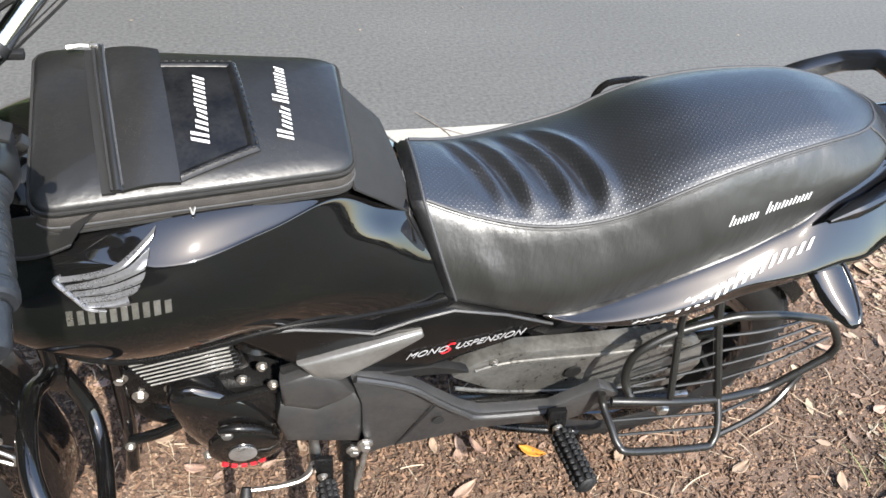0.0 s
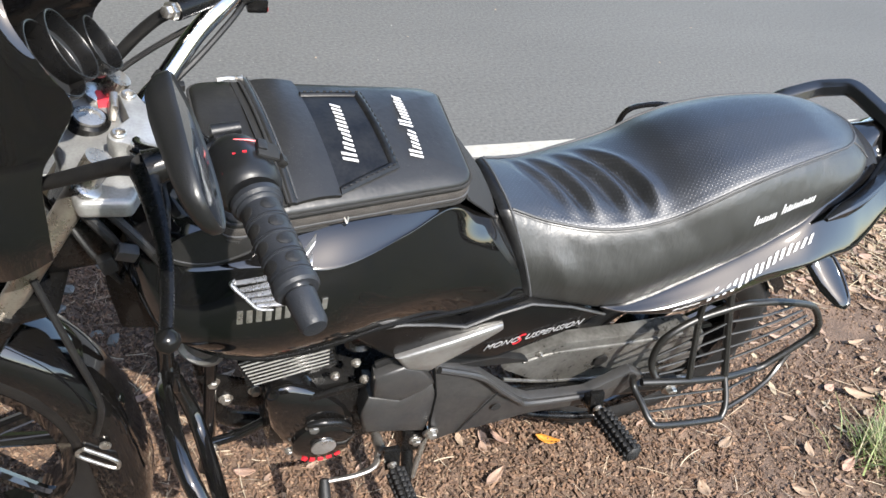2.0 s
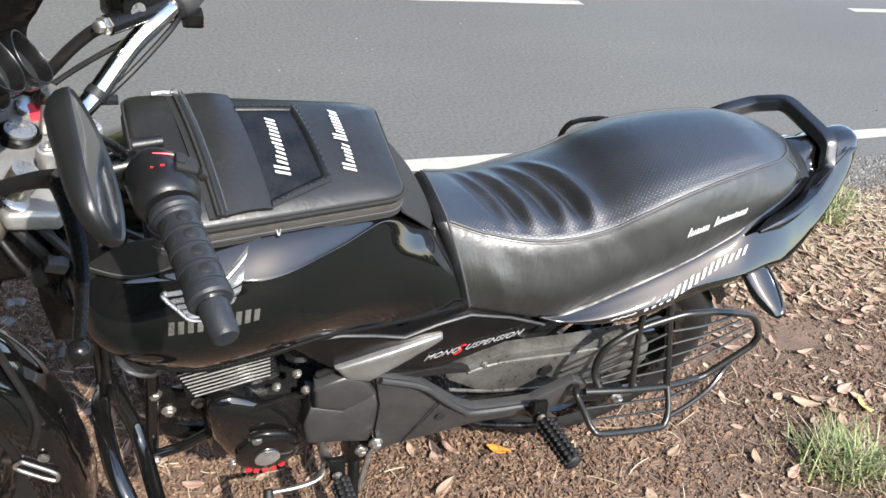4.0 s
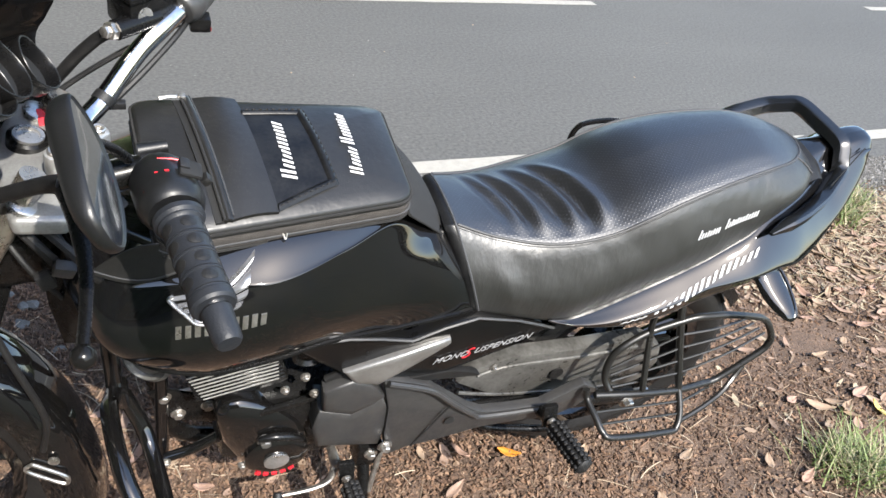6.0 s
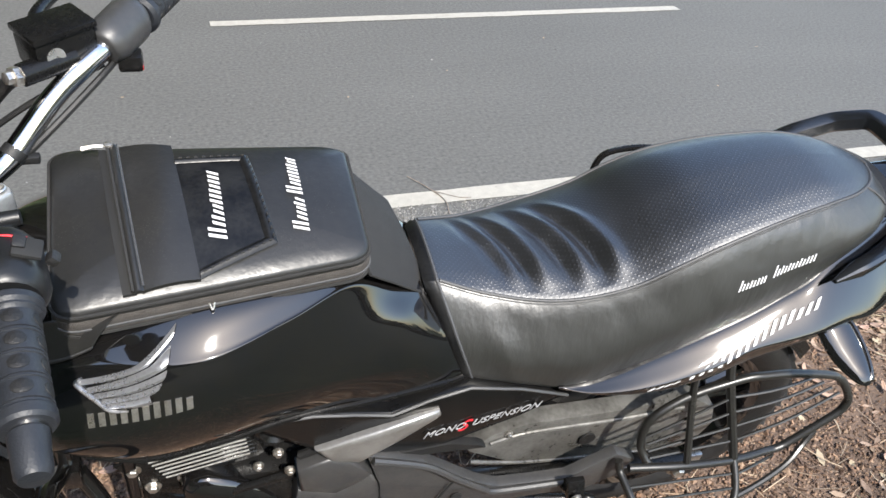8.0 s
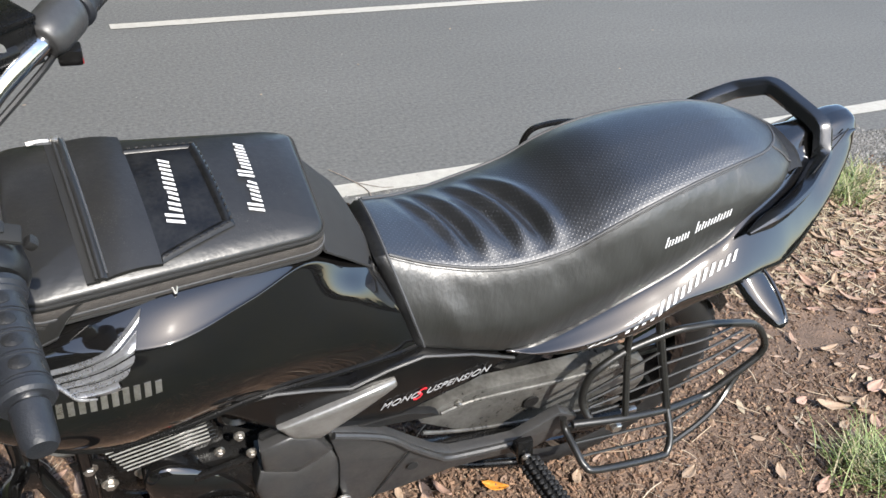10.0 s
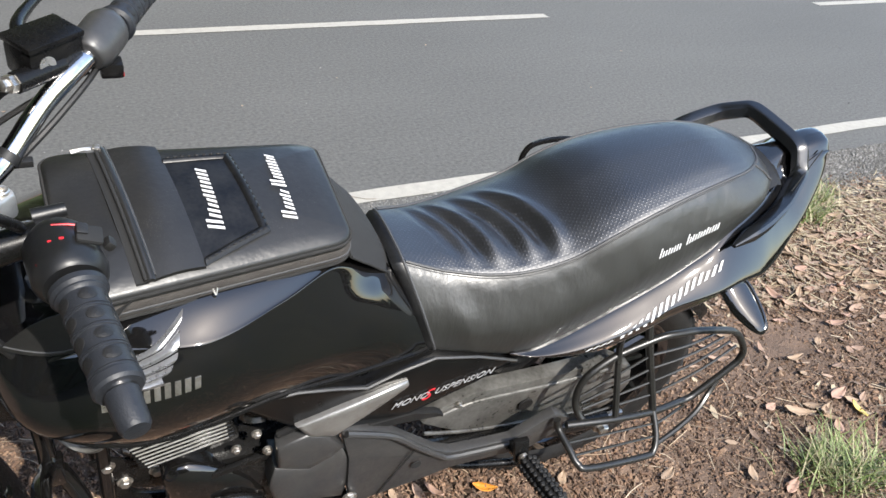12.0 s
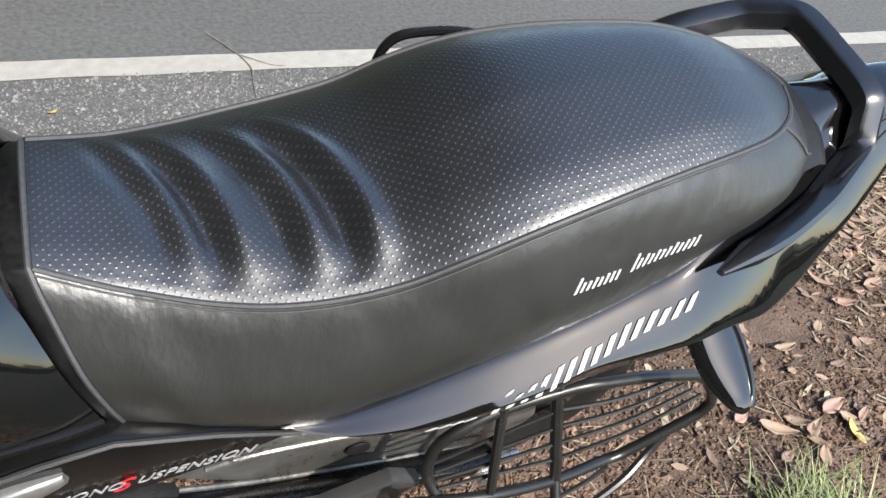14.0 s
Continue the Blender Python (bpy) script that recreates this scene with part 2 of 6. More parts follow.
def plate(outline, thick, bevel=0.004, bm=None, inward=(0, 1, 0)):
    """A panel from its outer edge (places in order), thickened inward, with rounded edges."""
    own = bmesh.new()
    f = own.faces.new([own.verts.new(p) for p in outline])
    g = bmesh.ops.extrude_face_region(own, geom=[f])
    bmesh.ops.translate(own, vec=Vector(inward) * thick, verts=[v for v in g["geom"] if isinstance(v, bmesh.types.BMVert)])
    bmesh.ops.recalc_face_normals(own, faces=own.faces)
    if bevel:
        bmesh.ops.bevel(own, geom=own.edges[:], offset=bevel, segments=2, affect="EDGES", profile=0.6)
    return join(bm, own)


def part(name, bm, material, parent, label="", smooth=True, angle=38):
    """Links a bmesh as one mesh object under a thing or under a part."""
    mesh = bpy.data.meshes.new(name)
    bm.to_mesh(mesh)
    bm.free()
    mesh.materials.append(material)
    if smooth:
        mesh.shade_smooth()
        mesh.set_sharp_from_angle(angle=radians(angle))
    ob = new(name, mesh)
    ob.parent = parent
    if label:
        tagged(ob, label)
    return ob


def thing(name, m, label, category, group="", kind=""):
    ob = new(name)
    ob.matrix_world = m
    return tagged(ob, label, category, group, kind)


def surf(stations, along, across, mirror=True):
    """A smooth skin through stations, each a half profile from the lower edge on the one side to the top of the middle."""
    prof = np.array([spline(s, across) for s in stations])
    grid = np.stack([spline(prof[:, j], along) for j in range(across)], 1)
    if mirror:
        other = grid[:, -2::-1].copy()
        other[..., 1] *= -1
        grid = np.concatenate([grid, other], 1)
    return grid


def skin(grid, close=False, caps=False):
    return loft([[Vector(v) for v in r] for r in grid], closed=close, caps=caps)


def thicken(bm, t):
    bmesh.ops.recalc_face_normals(bm, faces=bm.faces)
    bmesh.ops.solidify(bm, geom=bm.faces[:], thickness=t)
    return bm


def bar_piece(pts, w, depth, material, parent):
    bm = bmesh.new()
    lo = [bm.verts.new(p - w * depth * 0.5) for p in pts]
    hi = [bm.verts.new(p + w * depth) for p in pts]
    bm.faces.new(hi)
    bm.faces.new(lo[::-1])
    for k in range(4):
        bm.faces.new((lo[k], lo[(k + 1) % 4], hi[(k + 1) % 4], hi[k]))
    bmesh.ops.recalc_face_normals(bm, faces=bm.faces)
    return part("wording_bar", bm, material, parent, smooth=False)


def word_bars(origin, u, v, length, height, count, material, parent, slant=0.25, depth=0.0012, seed=1, tall_first=True, gap=0.22, onto=None):
    """Brand wording as a row of plain slanted bars of its size and colour."""
    rnd = random.Random(seed)
    u, v = Vector(u).normalized(), Vector(v).normalized()
    w = u.cross(v)
    step = length / count
    for i in range(count):
        h = height * (1.0 if tall_first and i == 0 else rnd.uniform(0.55, 0.72))
        a = step * i
        b = a + step * (1 - gap)
        pts = [Vector(origin) + u * p + v * q for p, q in ((a, 0), (b, 0), (b + slant * h, h), (a + slant * h, h))]
        if onto:
            pts = [onto(p) for p in pts]
        bar_piece(pts, w, depth, material, parent)


def snap(ob, lift=0.0006):
    """Lays places onto the skin of a part."""
    from mathutils.bvhtree import BVHTree
    b = bmesh.new()
    b.from_mesh(ob.data)
    tree = BVHTree.FromBMesh(b)
    b.free()

    def onto(p):
        hit, nrm, _, _ = tree.ray_cast(Vector(p), Vector((0, 1, 0)))
        if hit is None:
            hit, nrm, _, _ = tree.find_nearest(Vector(p))
        if nrm.y > 0:
            nrm = -nrm
        return hit + nrm * lift
    return onto


def bolt(parent, p, axis=(0, -1, 0), r=0.007, h=0.006, material=None, name="bolt"):
    b = spin([(-0.004, r * 1.5), (0.0, r * 1.5), (0.001, r * 1.45)], p, axis, 16)
    spin([(0.0, r), (h * 0.8, r), (h, r * 0.8)], p, axis, 6, bm=b)
    return part(name, b, material or STEEL, parent, smooth=False)


def panel(name, outline, thick, material, parent, label="", bulge=0.0, bevel=0.005):
    """A moulded panel: outer outline, a raised middle, rolled edges."""
    pts = [Vector(p) for p in outline]
    c = sum(pts, Vector()) / len(pts)
    bm = bmesh.new()
    rings = []
    for s, d in ((0.97, thick), (1.0, thick * 0.5), (1.0, bevel * 0.6), (0.985, 0.0), (0.9, -bulge * 0.45), (0.6, -bulge * 0.85), (0.3, -bulge)):
        rings.append([bm.verts.new(c + (p - c) * s + Vector((0, d, 0))) for p in pts])
    n = len(pts)
    for a, b in zip(rings, rings[1:]):
        for k in range(n):
            bm.faces.new((a[k], a[(k + 1) % n], b[(k + 1) % n], b[k]))
    bm.faces.new(rings[-1])
    bm.faces.new(rings[0][::-1])
    bmesh.ops.recalc_face_normals(bm, faces=bm.faces)
    return part(name, bm, material, parent, label, angle=50)


# ---- ground, road ----
def grid_mesh(xs, ys, zf):
    bm = bmesh.new()
    rows = [[bm.verts.new((x, y, zf(x, y))) for x in xs] for y in ys]
    for a, b in zip(rows, rows[1:]):
        for i in range(len(xs) - 1):
            bm.faces.new((a[i], a[i + 1], b[i + 1], b[i]))
    return bm


SOIL = mat("leafy_soil", (0.168, 0.110, 0.076), 0.92, second=(0.080, 0.053, 0.037), scale=14, amount=0.9, bump=1.0, bump_scale=140)
ROAD = mat("asphalt", (0.122, 0.120, 0.112), 0.85, second=(0.046, 0.045, 0.043), scale=60, amount=0.9, bump=1.0, bump_scale=120)
def weather(m, stretch, lo, hi):
    """Broad streaks along the road over the fine grain."""
    t = m.node_tree
    b = t.nodes["Principled BSDF"]
    c, mp, n, r = t.nodes.new("ShaderNodeTexCoord"), t.nodes.new("ShaderNodeMapping"), t.nodes.new("ShaderNodeTexNoise"), t.nodes.new("ShaderNodeMapRange")
    mp.inputs["Scale"].default_value = stretch
    n.inputs["Scale"].default_value, n.inputs["Detail"].default_value = 1.0, 6
    r.inputs["From Min"].default_value, r.inputs["From Max"].default_value = 0.3, 0.7
    r.inputs["To Min"].default_value, r.inputs["To Max"].default_value = lo, hi
    t.links.new(c.outputs["Object"], mp.inputs["Vector"])
    t.links.new(mp.outputs[0], n.inputs["Vector"])
    t.links.new(n.outputs[0], r.inputs[0])
    mix = t.nodes.new("ShaderNodeMix")
    mix.data_type, mix.blend_type = "RGBA", "MULTIPLY"
    mix.inputs[0].default_value = 1.0
    t.links.new(b.inputs["Base Color"].links[0].from_socket, mix.inputs[6])
    t.links.new(r.outputs[0], mix.inputs[7])
    t.links.new(mix.outputs[2], b.inputs["Base Color"])


for node in SOIL.node_tree.nodes:
    if node.bl_idname == "ShaderNodeBump":
        node.inputs["Distance"].default_value = 0.006
weather(ROAD, (0.5, 1.2, 1), 0.90, 1.08)
weather(SOIL, (2.2, 2.6, 1), 0.55, 1.2)


def shade_soil(m, y0, y1, colour):
    """Darkens the soil away from the road to green, shade put into its colour."""
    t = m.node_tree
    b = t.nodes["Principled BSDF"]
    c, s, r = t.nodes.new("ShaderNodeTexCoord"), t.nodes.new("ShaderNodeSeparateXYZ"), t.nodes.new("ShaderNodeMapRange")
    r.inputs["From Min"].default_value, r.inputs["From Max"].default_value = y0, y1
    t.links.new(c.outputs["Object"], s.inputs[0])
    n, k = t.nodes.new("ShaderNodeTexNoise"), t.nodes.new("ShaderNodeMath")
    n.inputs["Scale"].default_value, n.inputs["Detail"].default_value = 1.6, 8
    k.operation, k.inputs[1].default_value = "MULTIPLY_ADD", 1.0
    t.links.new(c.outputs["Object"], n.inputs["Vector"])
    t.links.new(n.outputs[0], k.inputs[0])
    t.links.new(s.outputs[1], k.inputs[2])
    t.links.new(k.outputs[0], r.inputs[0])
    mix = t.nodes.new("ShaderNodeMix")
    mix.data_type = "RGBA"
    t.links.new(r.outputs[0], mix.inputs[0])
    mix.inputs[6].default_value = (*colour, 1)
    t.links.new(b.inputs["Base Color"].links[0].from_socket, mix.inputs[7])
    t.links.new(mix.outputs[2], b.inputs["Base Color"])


# Camera-side soil coloured dark so glossy paint reflects shade instead of sunlit ground.
shade_soil(SOIL, -0.18, 0.20, (0.012, 0.019, 0.007))
LINE_PAINT = mat("road_paint", (0.385, 0.365, 0.32), 0.7, second=(0.24, 0.228, 0.20), scale=30, amount=1.3, bump=0.8, bump_scale=130)


def road_edge(x):
    return 0.98 + 0.05 * noise.noise((x * 1.3, 7, 0)) + 0.02 * noise.noise((x * 6, 3, 0))


def soil_z(x, y):
    if y > 1.2 or abs(x) > 6 or y < -6:
        return -0.06
    z = 0.010 * noise.noise((x * 2, y * 2, 0)) + 0.006 * noise.noise((x * 9, y * 9, 1)) + 0.003 * noise.noise((x * 30, y * 30, 2))
    return z - 0.012


xs = sorted(set([-400, -100, -30, -10] + list(np.round(np.linspace(-6, 6, 301), 4)) + [10, 30, 100, 400]))
ys = sorted(set([-400, -100, -30, -10] + list(np.round(np.linspace(-6, -1.2, 49), 4)) + list(np.round(np.linspace(-1.2, 1.3, 126), 4)) + [4, 12, 30, 100, 400]))
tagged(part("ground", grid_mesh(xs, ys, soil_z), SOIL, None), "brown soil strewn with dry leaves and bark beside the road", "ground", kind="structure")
xr = sorted(set([-400, -100, -30, -10] + list(np.round(np.linspace(-6, 6, 241), 4)) + [10, 30, 100, 400]))
bm = bmesh.new()
cols = [[bm.verts.new((x, y if y else road_edge(x), z)) for y, z in ((0, -0.035), (0, -0.004), (1.2, 0.0), (3.4, 0.0), (8.0, 0.0))] for x in xr]
for a, b in zip(cols, cols[1:]):
    for i in range(4):
        bm.faces.new((a[i], b[i], b[i + 1], a[i + 1]))
bmesh.ops.recalc_face_normals(bm, faces=bm.faces)
tagged(part("road", bm, ROAD, None), "grey weathered asphalt road with a crumbling edge", "road", kind="structure")


def stripe(name, x0, x1, y0, y1, label):
    n = max(2, int((x1 - x0) / 0.05))
    bm = bmesh.new()
    rows = []
    for x in np.linspace(x0, x1, n):
        rows.append([bm.verts.new((x, y0 + 0.006 * noise.noise((x * 7, y0, 0)), 0.004)), bm.verts.new((x, y1 + 0.006 * noise.noise((x * 7, y1, 3)), 0.004))])
    for a, b in zip(rows, rows[1:]):
        bm.faces.new((a[0], b[0], b[1], a[1]))
    return tagged(part(name, bm, LINE_PAINT, None), label, "road marking", kind="structure")


stripe("edge_line", -12, 14, 1.365, 1.455, "worn white edge line painted on the asphalt")
for k in range(-3, 5):
    stripe("centre_line", -0.16 + 5.6 * k, 2.74 + 5.6 * k, 3.405, 3.49, "white dashed centre line painted on the asphalt")


# trees all round, seen only in paint and glass
bm = bmesh.new()
rows = []
for a in np.linspace(0, 2 * math.pi, 420):
    dx, dy = math.cos(a), math.sin(a)
    far_side = max(0.0, min(1.0, (0.46 - dx) / 0.2)) * max(0.0, min(1.0, (dy + (0.35 if dx < 0 else 0.0) + 0.8 * max(0.0, min(1.0, (-dx - 0.40) / 0.22))) / 0.5))
    low_side = max(0.0, min(1.0, (dx + 0.25) / 0.25)) * max(0.0, min(1.0, (0.35 - dy) / 0.3))
    behind = max(0.0, min(1.0, (0.06 - dx) / 0.12)) * max(0.0, min(1.0, (-dy - 0.1) / 0.4))
    tall = 2.0 - 1.2 * low_side * (1 - behind) + 4.6 * behind + 20.0 * far_side + 0.6 * max(0, -dy) ** 1.5 + (1.5 - 1.1 * low_side) * noise.noise((dx * 4, dy * 4, 0)) + (1.1 - 0.8 * low_side) * noise.noise((dx * 15, dy * 15, 4)) + 0.3 * noise.noise((dx * 45, dy * 45, 2))
    col = []
    for f in np.linspace(0, 1, 16):
        r = 13.5 + 0.8 * noise.noise((dx * 9, dy * 9, f * 5)) + 0.35 * noise.noise((dx * 40, dy * 40, f * 16)) + f * f * (1.2 - 14.0 * far_side)
        col.append(bm.verts.new((dx * r, 4.0 + dy * r, -0.1 + f * tall + 0.2 * noise.noise((dx * 60, dy * 60, f * 9)))))
    rows.append(col)
for a, b in zip(rows, rows[1:]):
    for k in range(15):
        bm.faces.new((a[k], b[k], b[k + 1], a[k + 1]))
LEAF_WALL = mat("roadside_leaves", (0.060, 0.085, 0.030), 0.8, second=(0.012, 0.020, 0.008), scale=1.6, amount=0.8, bump=1.0, bump_scale=6)
tagged(part("backdrop", bm, LEAF_WALL, None), "dark green roadside trees all round the place", "trees", kind="structure")

# ---- the motorcycle ----
BIKE = pose(0, 0.085, 0, 0, 0, -2.5) @ pose(0, 0, 0, 12.0, 0, 0)
bike = thing("motorcycle", BIKE, "black motorcycle leaning on its side stand beside the road", "motorcycle")

# fuel tank: half profiles from the lower edge to the middle of the top
TANK = [
    [(-0.635, -0.060, 0.765), (-0.648, -0.085, 0.81), (-0.647, -0.085, 0.845), (-0.640, -0.070, 0.872), (-0.637, -0.062, 0.878), (-0.630, -0.048, 0.887), (-0.625, -0.028, 0.895), (-0.62, 0, 0.90)],
    [(-0.585, -0.150, 0.722), (-0.600, -0.176, 0.765), (-0.598, -0.172, 0.812), (-0.590, -0.148, 0.851), (-0.587, -0.132, 0.865), (-0.578, -0.092, 0.891), (-0.572, -0.050, 0.904), (-0.57, 0, 0.908)],
    [(-0.490, -0.180, 0.690), (-0.495, -0.203, 0.745), (-0.493, -0.200, 0.806), (-0.486, -0.176, 0.862), (-0.484, -0.160, 0.879), (-0.476, -0.110, 0.903), (-0.472, -0.058, 0.913), (-0.47, 0, 0.916)],
    [(-0.390, -0.178, 0.692), (-0.390, -0.202, 0.752), (-0.389, -0.200, 0.828), (-0.387, -0.186, 0.868), (-0.386, -0.176, 0.879), (-0.380, -0.130, 0.906), (-0.372, -0.058, 0.918), (-0.37, 0, 0.920)],
    [(-0.285, -0.162, 0.700), (-0.285, -0.177, 0.760), (-0.285, -0.167, 0.824), (-0.285, -0.149, 0.878), (-0.284, -0.141, 0.885), (-0.282, -0.110, 0.904), (-0.280, -0.052, 0.908), (-0.28, 0, 0.910)],
    [(-0.175, -0.150, 0.697), (-0.185, -0.151, 0.765), (-0.198, -0.134, 0.826), (-0.200, -0.105, 0.880), (-0.201, -0.098, 0.885), (-0.202, -0.076, 0.896), (-0.203, -0.040, 0.898), (-0.20, 0, 0.899)],
    [(-0.080, -0.142, 0.702), (-0.105, -0.136, 0.768), (-0.130, -0.115, 0.822), (-0.139, -0.090, 0.845), (-0.140, -0.080, 0.849), (-0.142, -0.055, 0.855), (-0.144, -0.030, 0.858), (-0.145, 0, 0.859)],
    [(-0.038, -0.133, 0.700), (-0.062, -0.118, 0.760), (-0.082, -0.088, 0.802), (-0.092, -0.070, 0.820), (-0.094, -0.062, 0.824), (-0.100, -0.040, 0.830), (-0.104, -0.020, 0.833), (-0.105, 0, 0.834)],
]
g = surf(TANK, 70, 60)
tank = part("fuel_tank", thicken(skin(g), 0.003), GLOSS_BLACK, bike, "glossy black fuel tank with fine scratches", angle=60)
on_tank = snap(tank, 0.0008)
# wing emblem: plain silver feathers, each from the root edge to its own tip
FEATHERS = [
    ((-0.518, 0.855), (-0.409, 0.899), (-0.515, 0.851), (-0.418, 0.888), 0.009),
    ((-0.511, 0.847), (-0.417, 0.886), (-0.507, 0.843), (-0.424, 0.871), 0.006),
    ((-0.504, 0.841), (-0.423, 0.869), (-0.500, 0.837), (-0.430, 0.857), 0.005),
    ((-0.497, 0.835), (-0.430, 0.855), (-0.494, 0.831), (-0.443, 0.842), 0.004),
    ((-0.492, 0.830), (-0.445, 0.841), (-0.488, 0.826), (-0.441, 0.831), 0.003),
]
emblem = None
for a0, a1, b0, b1, bow in FEATHERS:
    rows = []
    for f in np.linspace(0, 1, 16):
        up, dn = Vector(a0).lerp(Vector(a1), f), Vector(b0).lerp(Vector(b1), f)
        sag = -bow * math.sin(f * math.pi) * 0.8
        rows.append([on_tank((up.x + (dn.x - up.x) * h, -0.35, up.y + (dn.y - up.y) * h + sag)) + Vector((0, -d, 0)) for h, d in ((0.0, -0.001), (0.06, 0.0018), (0.30, 0.0040), (0.62, 0.0030), (0.92, 0.0008), (1.0, -0.001))])
    ob = part("feather", loft(rows, closed=False), BADGE_SILVER, emblem or tank, angle=30)
    if emblem is None:
        ob.name, emblem = "wing_emblem", ob
part("root_edge", tube([on_tank((x, -0.35, z)) + Vector((0, -0.0015, 0)) for x, z in ((-0.516, 0.857), (-0.521, 0.853), (-0.516, 0.847), (-0.503, 0.836), (-0.489, 0.824), (-0.470, 0.823))], [0.0022, 0.0030, 0.0030, 0.0028, 0.0028, 0.0012], 8, smooth=24), BADGE_SILVER, emblem)
word_bars((-0.516, -0.35, 0.800), (1, 0, 0.15), (-0.05, 0, 1), 0.122, 0.030, 10, STEEL, tank, slant=0.1, depth=0.0012, seed=4, tall_first=False, gap=0.40, onto=on_tank)
rim = spline([TANK[k][0] for k in range(8)], 60)
for s in (1, -1):
    part("tank_rim", tube(rim * [1, s, 1], 0.004, 6), SATIN_BLACK, tank)

# seat: lower edge, seam and middle line of the top, front to rear
SEAT_LOW = [(-0.021, -0.132, 0.694), (0.020, -0.141, 0.687), (0.050, -0.148, 0.682), (0.100, -0.154, 0.673), (0.150, -0.156, 0.671), (0.200, -0.155, 0.687), (0.250, -0.153, 0.706), (0.300, -0.150, 0.726), (0.350, -0.146, 0.745), (0.400, -0.140, 0.764), (0.450, -0.133, 0.787), (0.500, -0.125, 0.816), (0.550, -0.114, 0.848), (0.595, -0.098, 0.876), (0.628, -0.072, 0.894), (0.644, -0.040, 0.902), (0.650, 0, 0.905)]
SEAT_SEAM = [(-0.072, -0.064, 0.834), (-0.030, -0.077, 0.823), (0.000, -0.086, 0.818), (0.050, -0.102, 0.816), (0.100, -0.115, 0.821), (0.150, -0.122, 0.831), (0.200, -0.125, 0.848), (0.250, -0.126, 0.877), (0.300, -0.123, 0.901), (0.350, -0.117, 0.917), (0.400, -0.109, 0.928), (0.450, -0.100, 0.935), (0.500, -0.090, 0.939), (0.550, -0.074, 0.936), (0.590, -0.050, 0.930), (0.612, -0.026, 0.927), (0.622, 0, 0.926)]
SEAT_RISE = [0.004, 0.009, 0.012, 0.015, 0.017, 0.018, 0.018, 0.018, 0.018, 0.018, 0.018, 0.018, 0.017, 0.014, 0.009, 0.004, 0.0]
NS = 170
low, seam = spline(SEAT_LOW, NS), spline(SEAT_SEAM, NS)
rise = np.interp(np.linspace(0, 1, NS), np.linspace(0, 1, len(SEAT_RISE)), SEAT_RISE)
crest = seam * [1, 0, 1] + np.stack([0 * rise, 0 * rise, rise], 1)


def settle(p):
    """The far half of the padding sits a little lower."""
    p = np.array(p, float)
    p[..., 2] -= 1.45 * np.clip(p[..., 1], 0, 0.2) ** 2
    return p


side_rows, top_rows = [], []
for i in range(NS):
    a, b, c = low[i], seam[i], crest[i]
    puff = min(1, abs(b[1]) * 12)
    m1 = a * 0.55 + b * 0.45 + np.array([0, -0.025 * puff, 0.0])
    m2 = a * 0.16 + b * 0.84 + np.array([0, -0.013 * puff, 0.001])
    side_rows.append(spline([a + np.array([0, 0.016 * puff, -0.008]), a, m1, m2, b], 22))
    p, q = b * 0.88 + c * 0.12, b * 0.60 + c * 0.40
    p[2], q[2] = b[2] + (c[2] - b[2]) * 0.36, b[2] + (c[2] - b[2]) * 0.80
    r = spline([b, p, q, c], 40)
    top_rows.append(np.concatenate([r, (r * [1, -1, 1])[-2::-1]]))
top_rows = np.array(top_rows)
# pleats pressed across the front half of the top, each sweeping rearward towards the near edge
PLEATS = [(0.005, 0.55), (0.041, 1.0), (0.096, 0.85), (0.143, 1.15)]
for i in range(NS):
    half = max(1e-3, abs(top_rows[i, 0, 1]))
    for j in range(top_rows.shape[1]):
        x, y, z = top_rows[i, j]
        fade = max(0.0, min(1.0, (half + y - 0.010) / 0.050)) * max(0.0, min(1.0, (0.080 - y) / 0.06))
        s = x + 0.40 * y + 2.2 * y * y
        for cx, k in PLEATS:
            d = s - cx
            top_rows[i, j, 2] += fade * k * (0.0078 * math.exp(-((d - 0.021) / 0.011) ** 2) - 0.0088 * math.exp(-(d / 0.011) ** 2))
top_rows = settle(top_rows)
seat = part("seat", skin(top_rows), DOTTED, bike, "black vinyl seat with dotted pleated top and smooth sides", angle=75)
sr = np.array(side_rows)
for i in range(NS):
    for j in range(22):
        x, y, z = sr[i, j]
        v = 0.0026 * noise.noise((x * 9, z * 16, 3)) + 0.0016 * noise.noise((x * 30 + z * 20, z * 12, 8))
        v += 0.0035 * math.exp(-((z - 0.712 - 0.15 * (x - 0.05)) / 0.006) ** 2) * max(0, 1 - abs(x - 0.05) / 0.09)
        sr[i, j, 1] += v * math.sin(j / 21 * math.pi)
skirt = part("seat_side", skin(sr), VINYL, seat, "smooth black vinyl seat side", angle=75)
part("seat_side", skin(settle(sr * [1, -1, 1])), VINYL, seat, angle=75)
for s in (1, -1):
    for nm, line, r in (("piping", seam + [0, -0.0008, 0.0012], 0.0024), ("stitching", seam * 0.985 + sr[:, 19] * 0.015 + [0, -0.004, -0.003], 0.0009)):
        part(nm, tube(settle(line * [1, s, 1]), r, 6), THREAD, seat)
ring = np.concatenate([sr[0], top_rows[0][1:], settle(sr[0] * [1, -1, 1])[-2::-1]])
c = ring.mean(0)
part("seat_front", loft([ring, ring + [-0.012, 0, 0], ring * 0.9 + c * 0.1 + [-0.022, 0, -0.002], ring * 0.5 + c * 0.5 + [-0.022, 0, 0]]), WINDOW_VINYL, seat, angle=60)
part("piping", tube(ring + [-0.003, 0, 0.0005], 0.0025, 6), THREAD, seat)
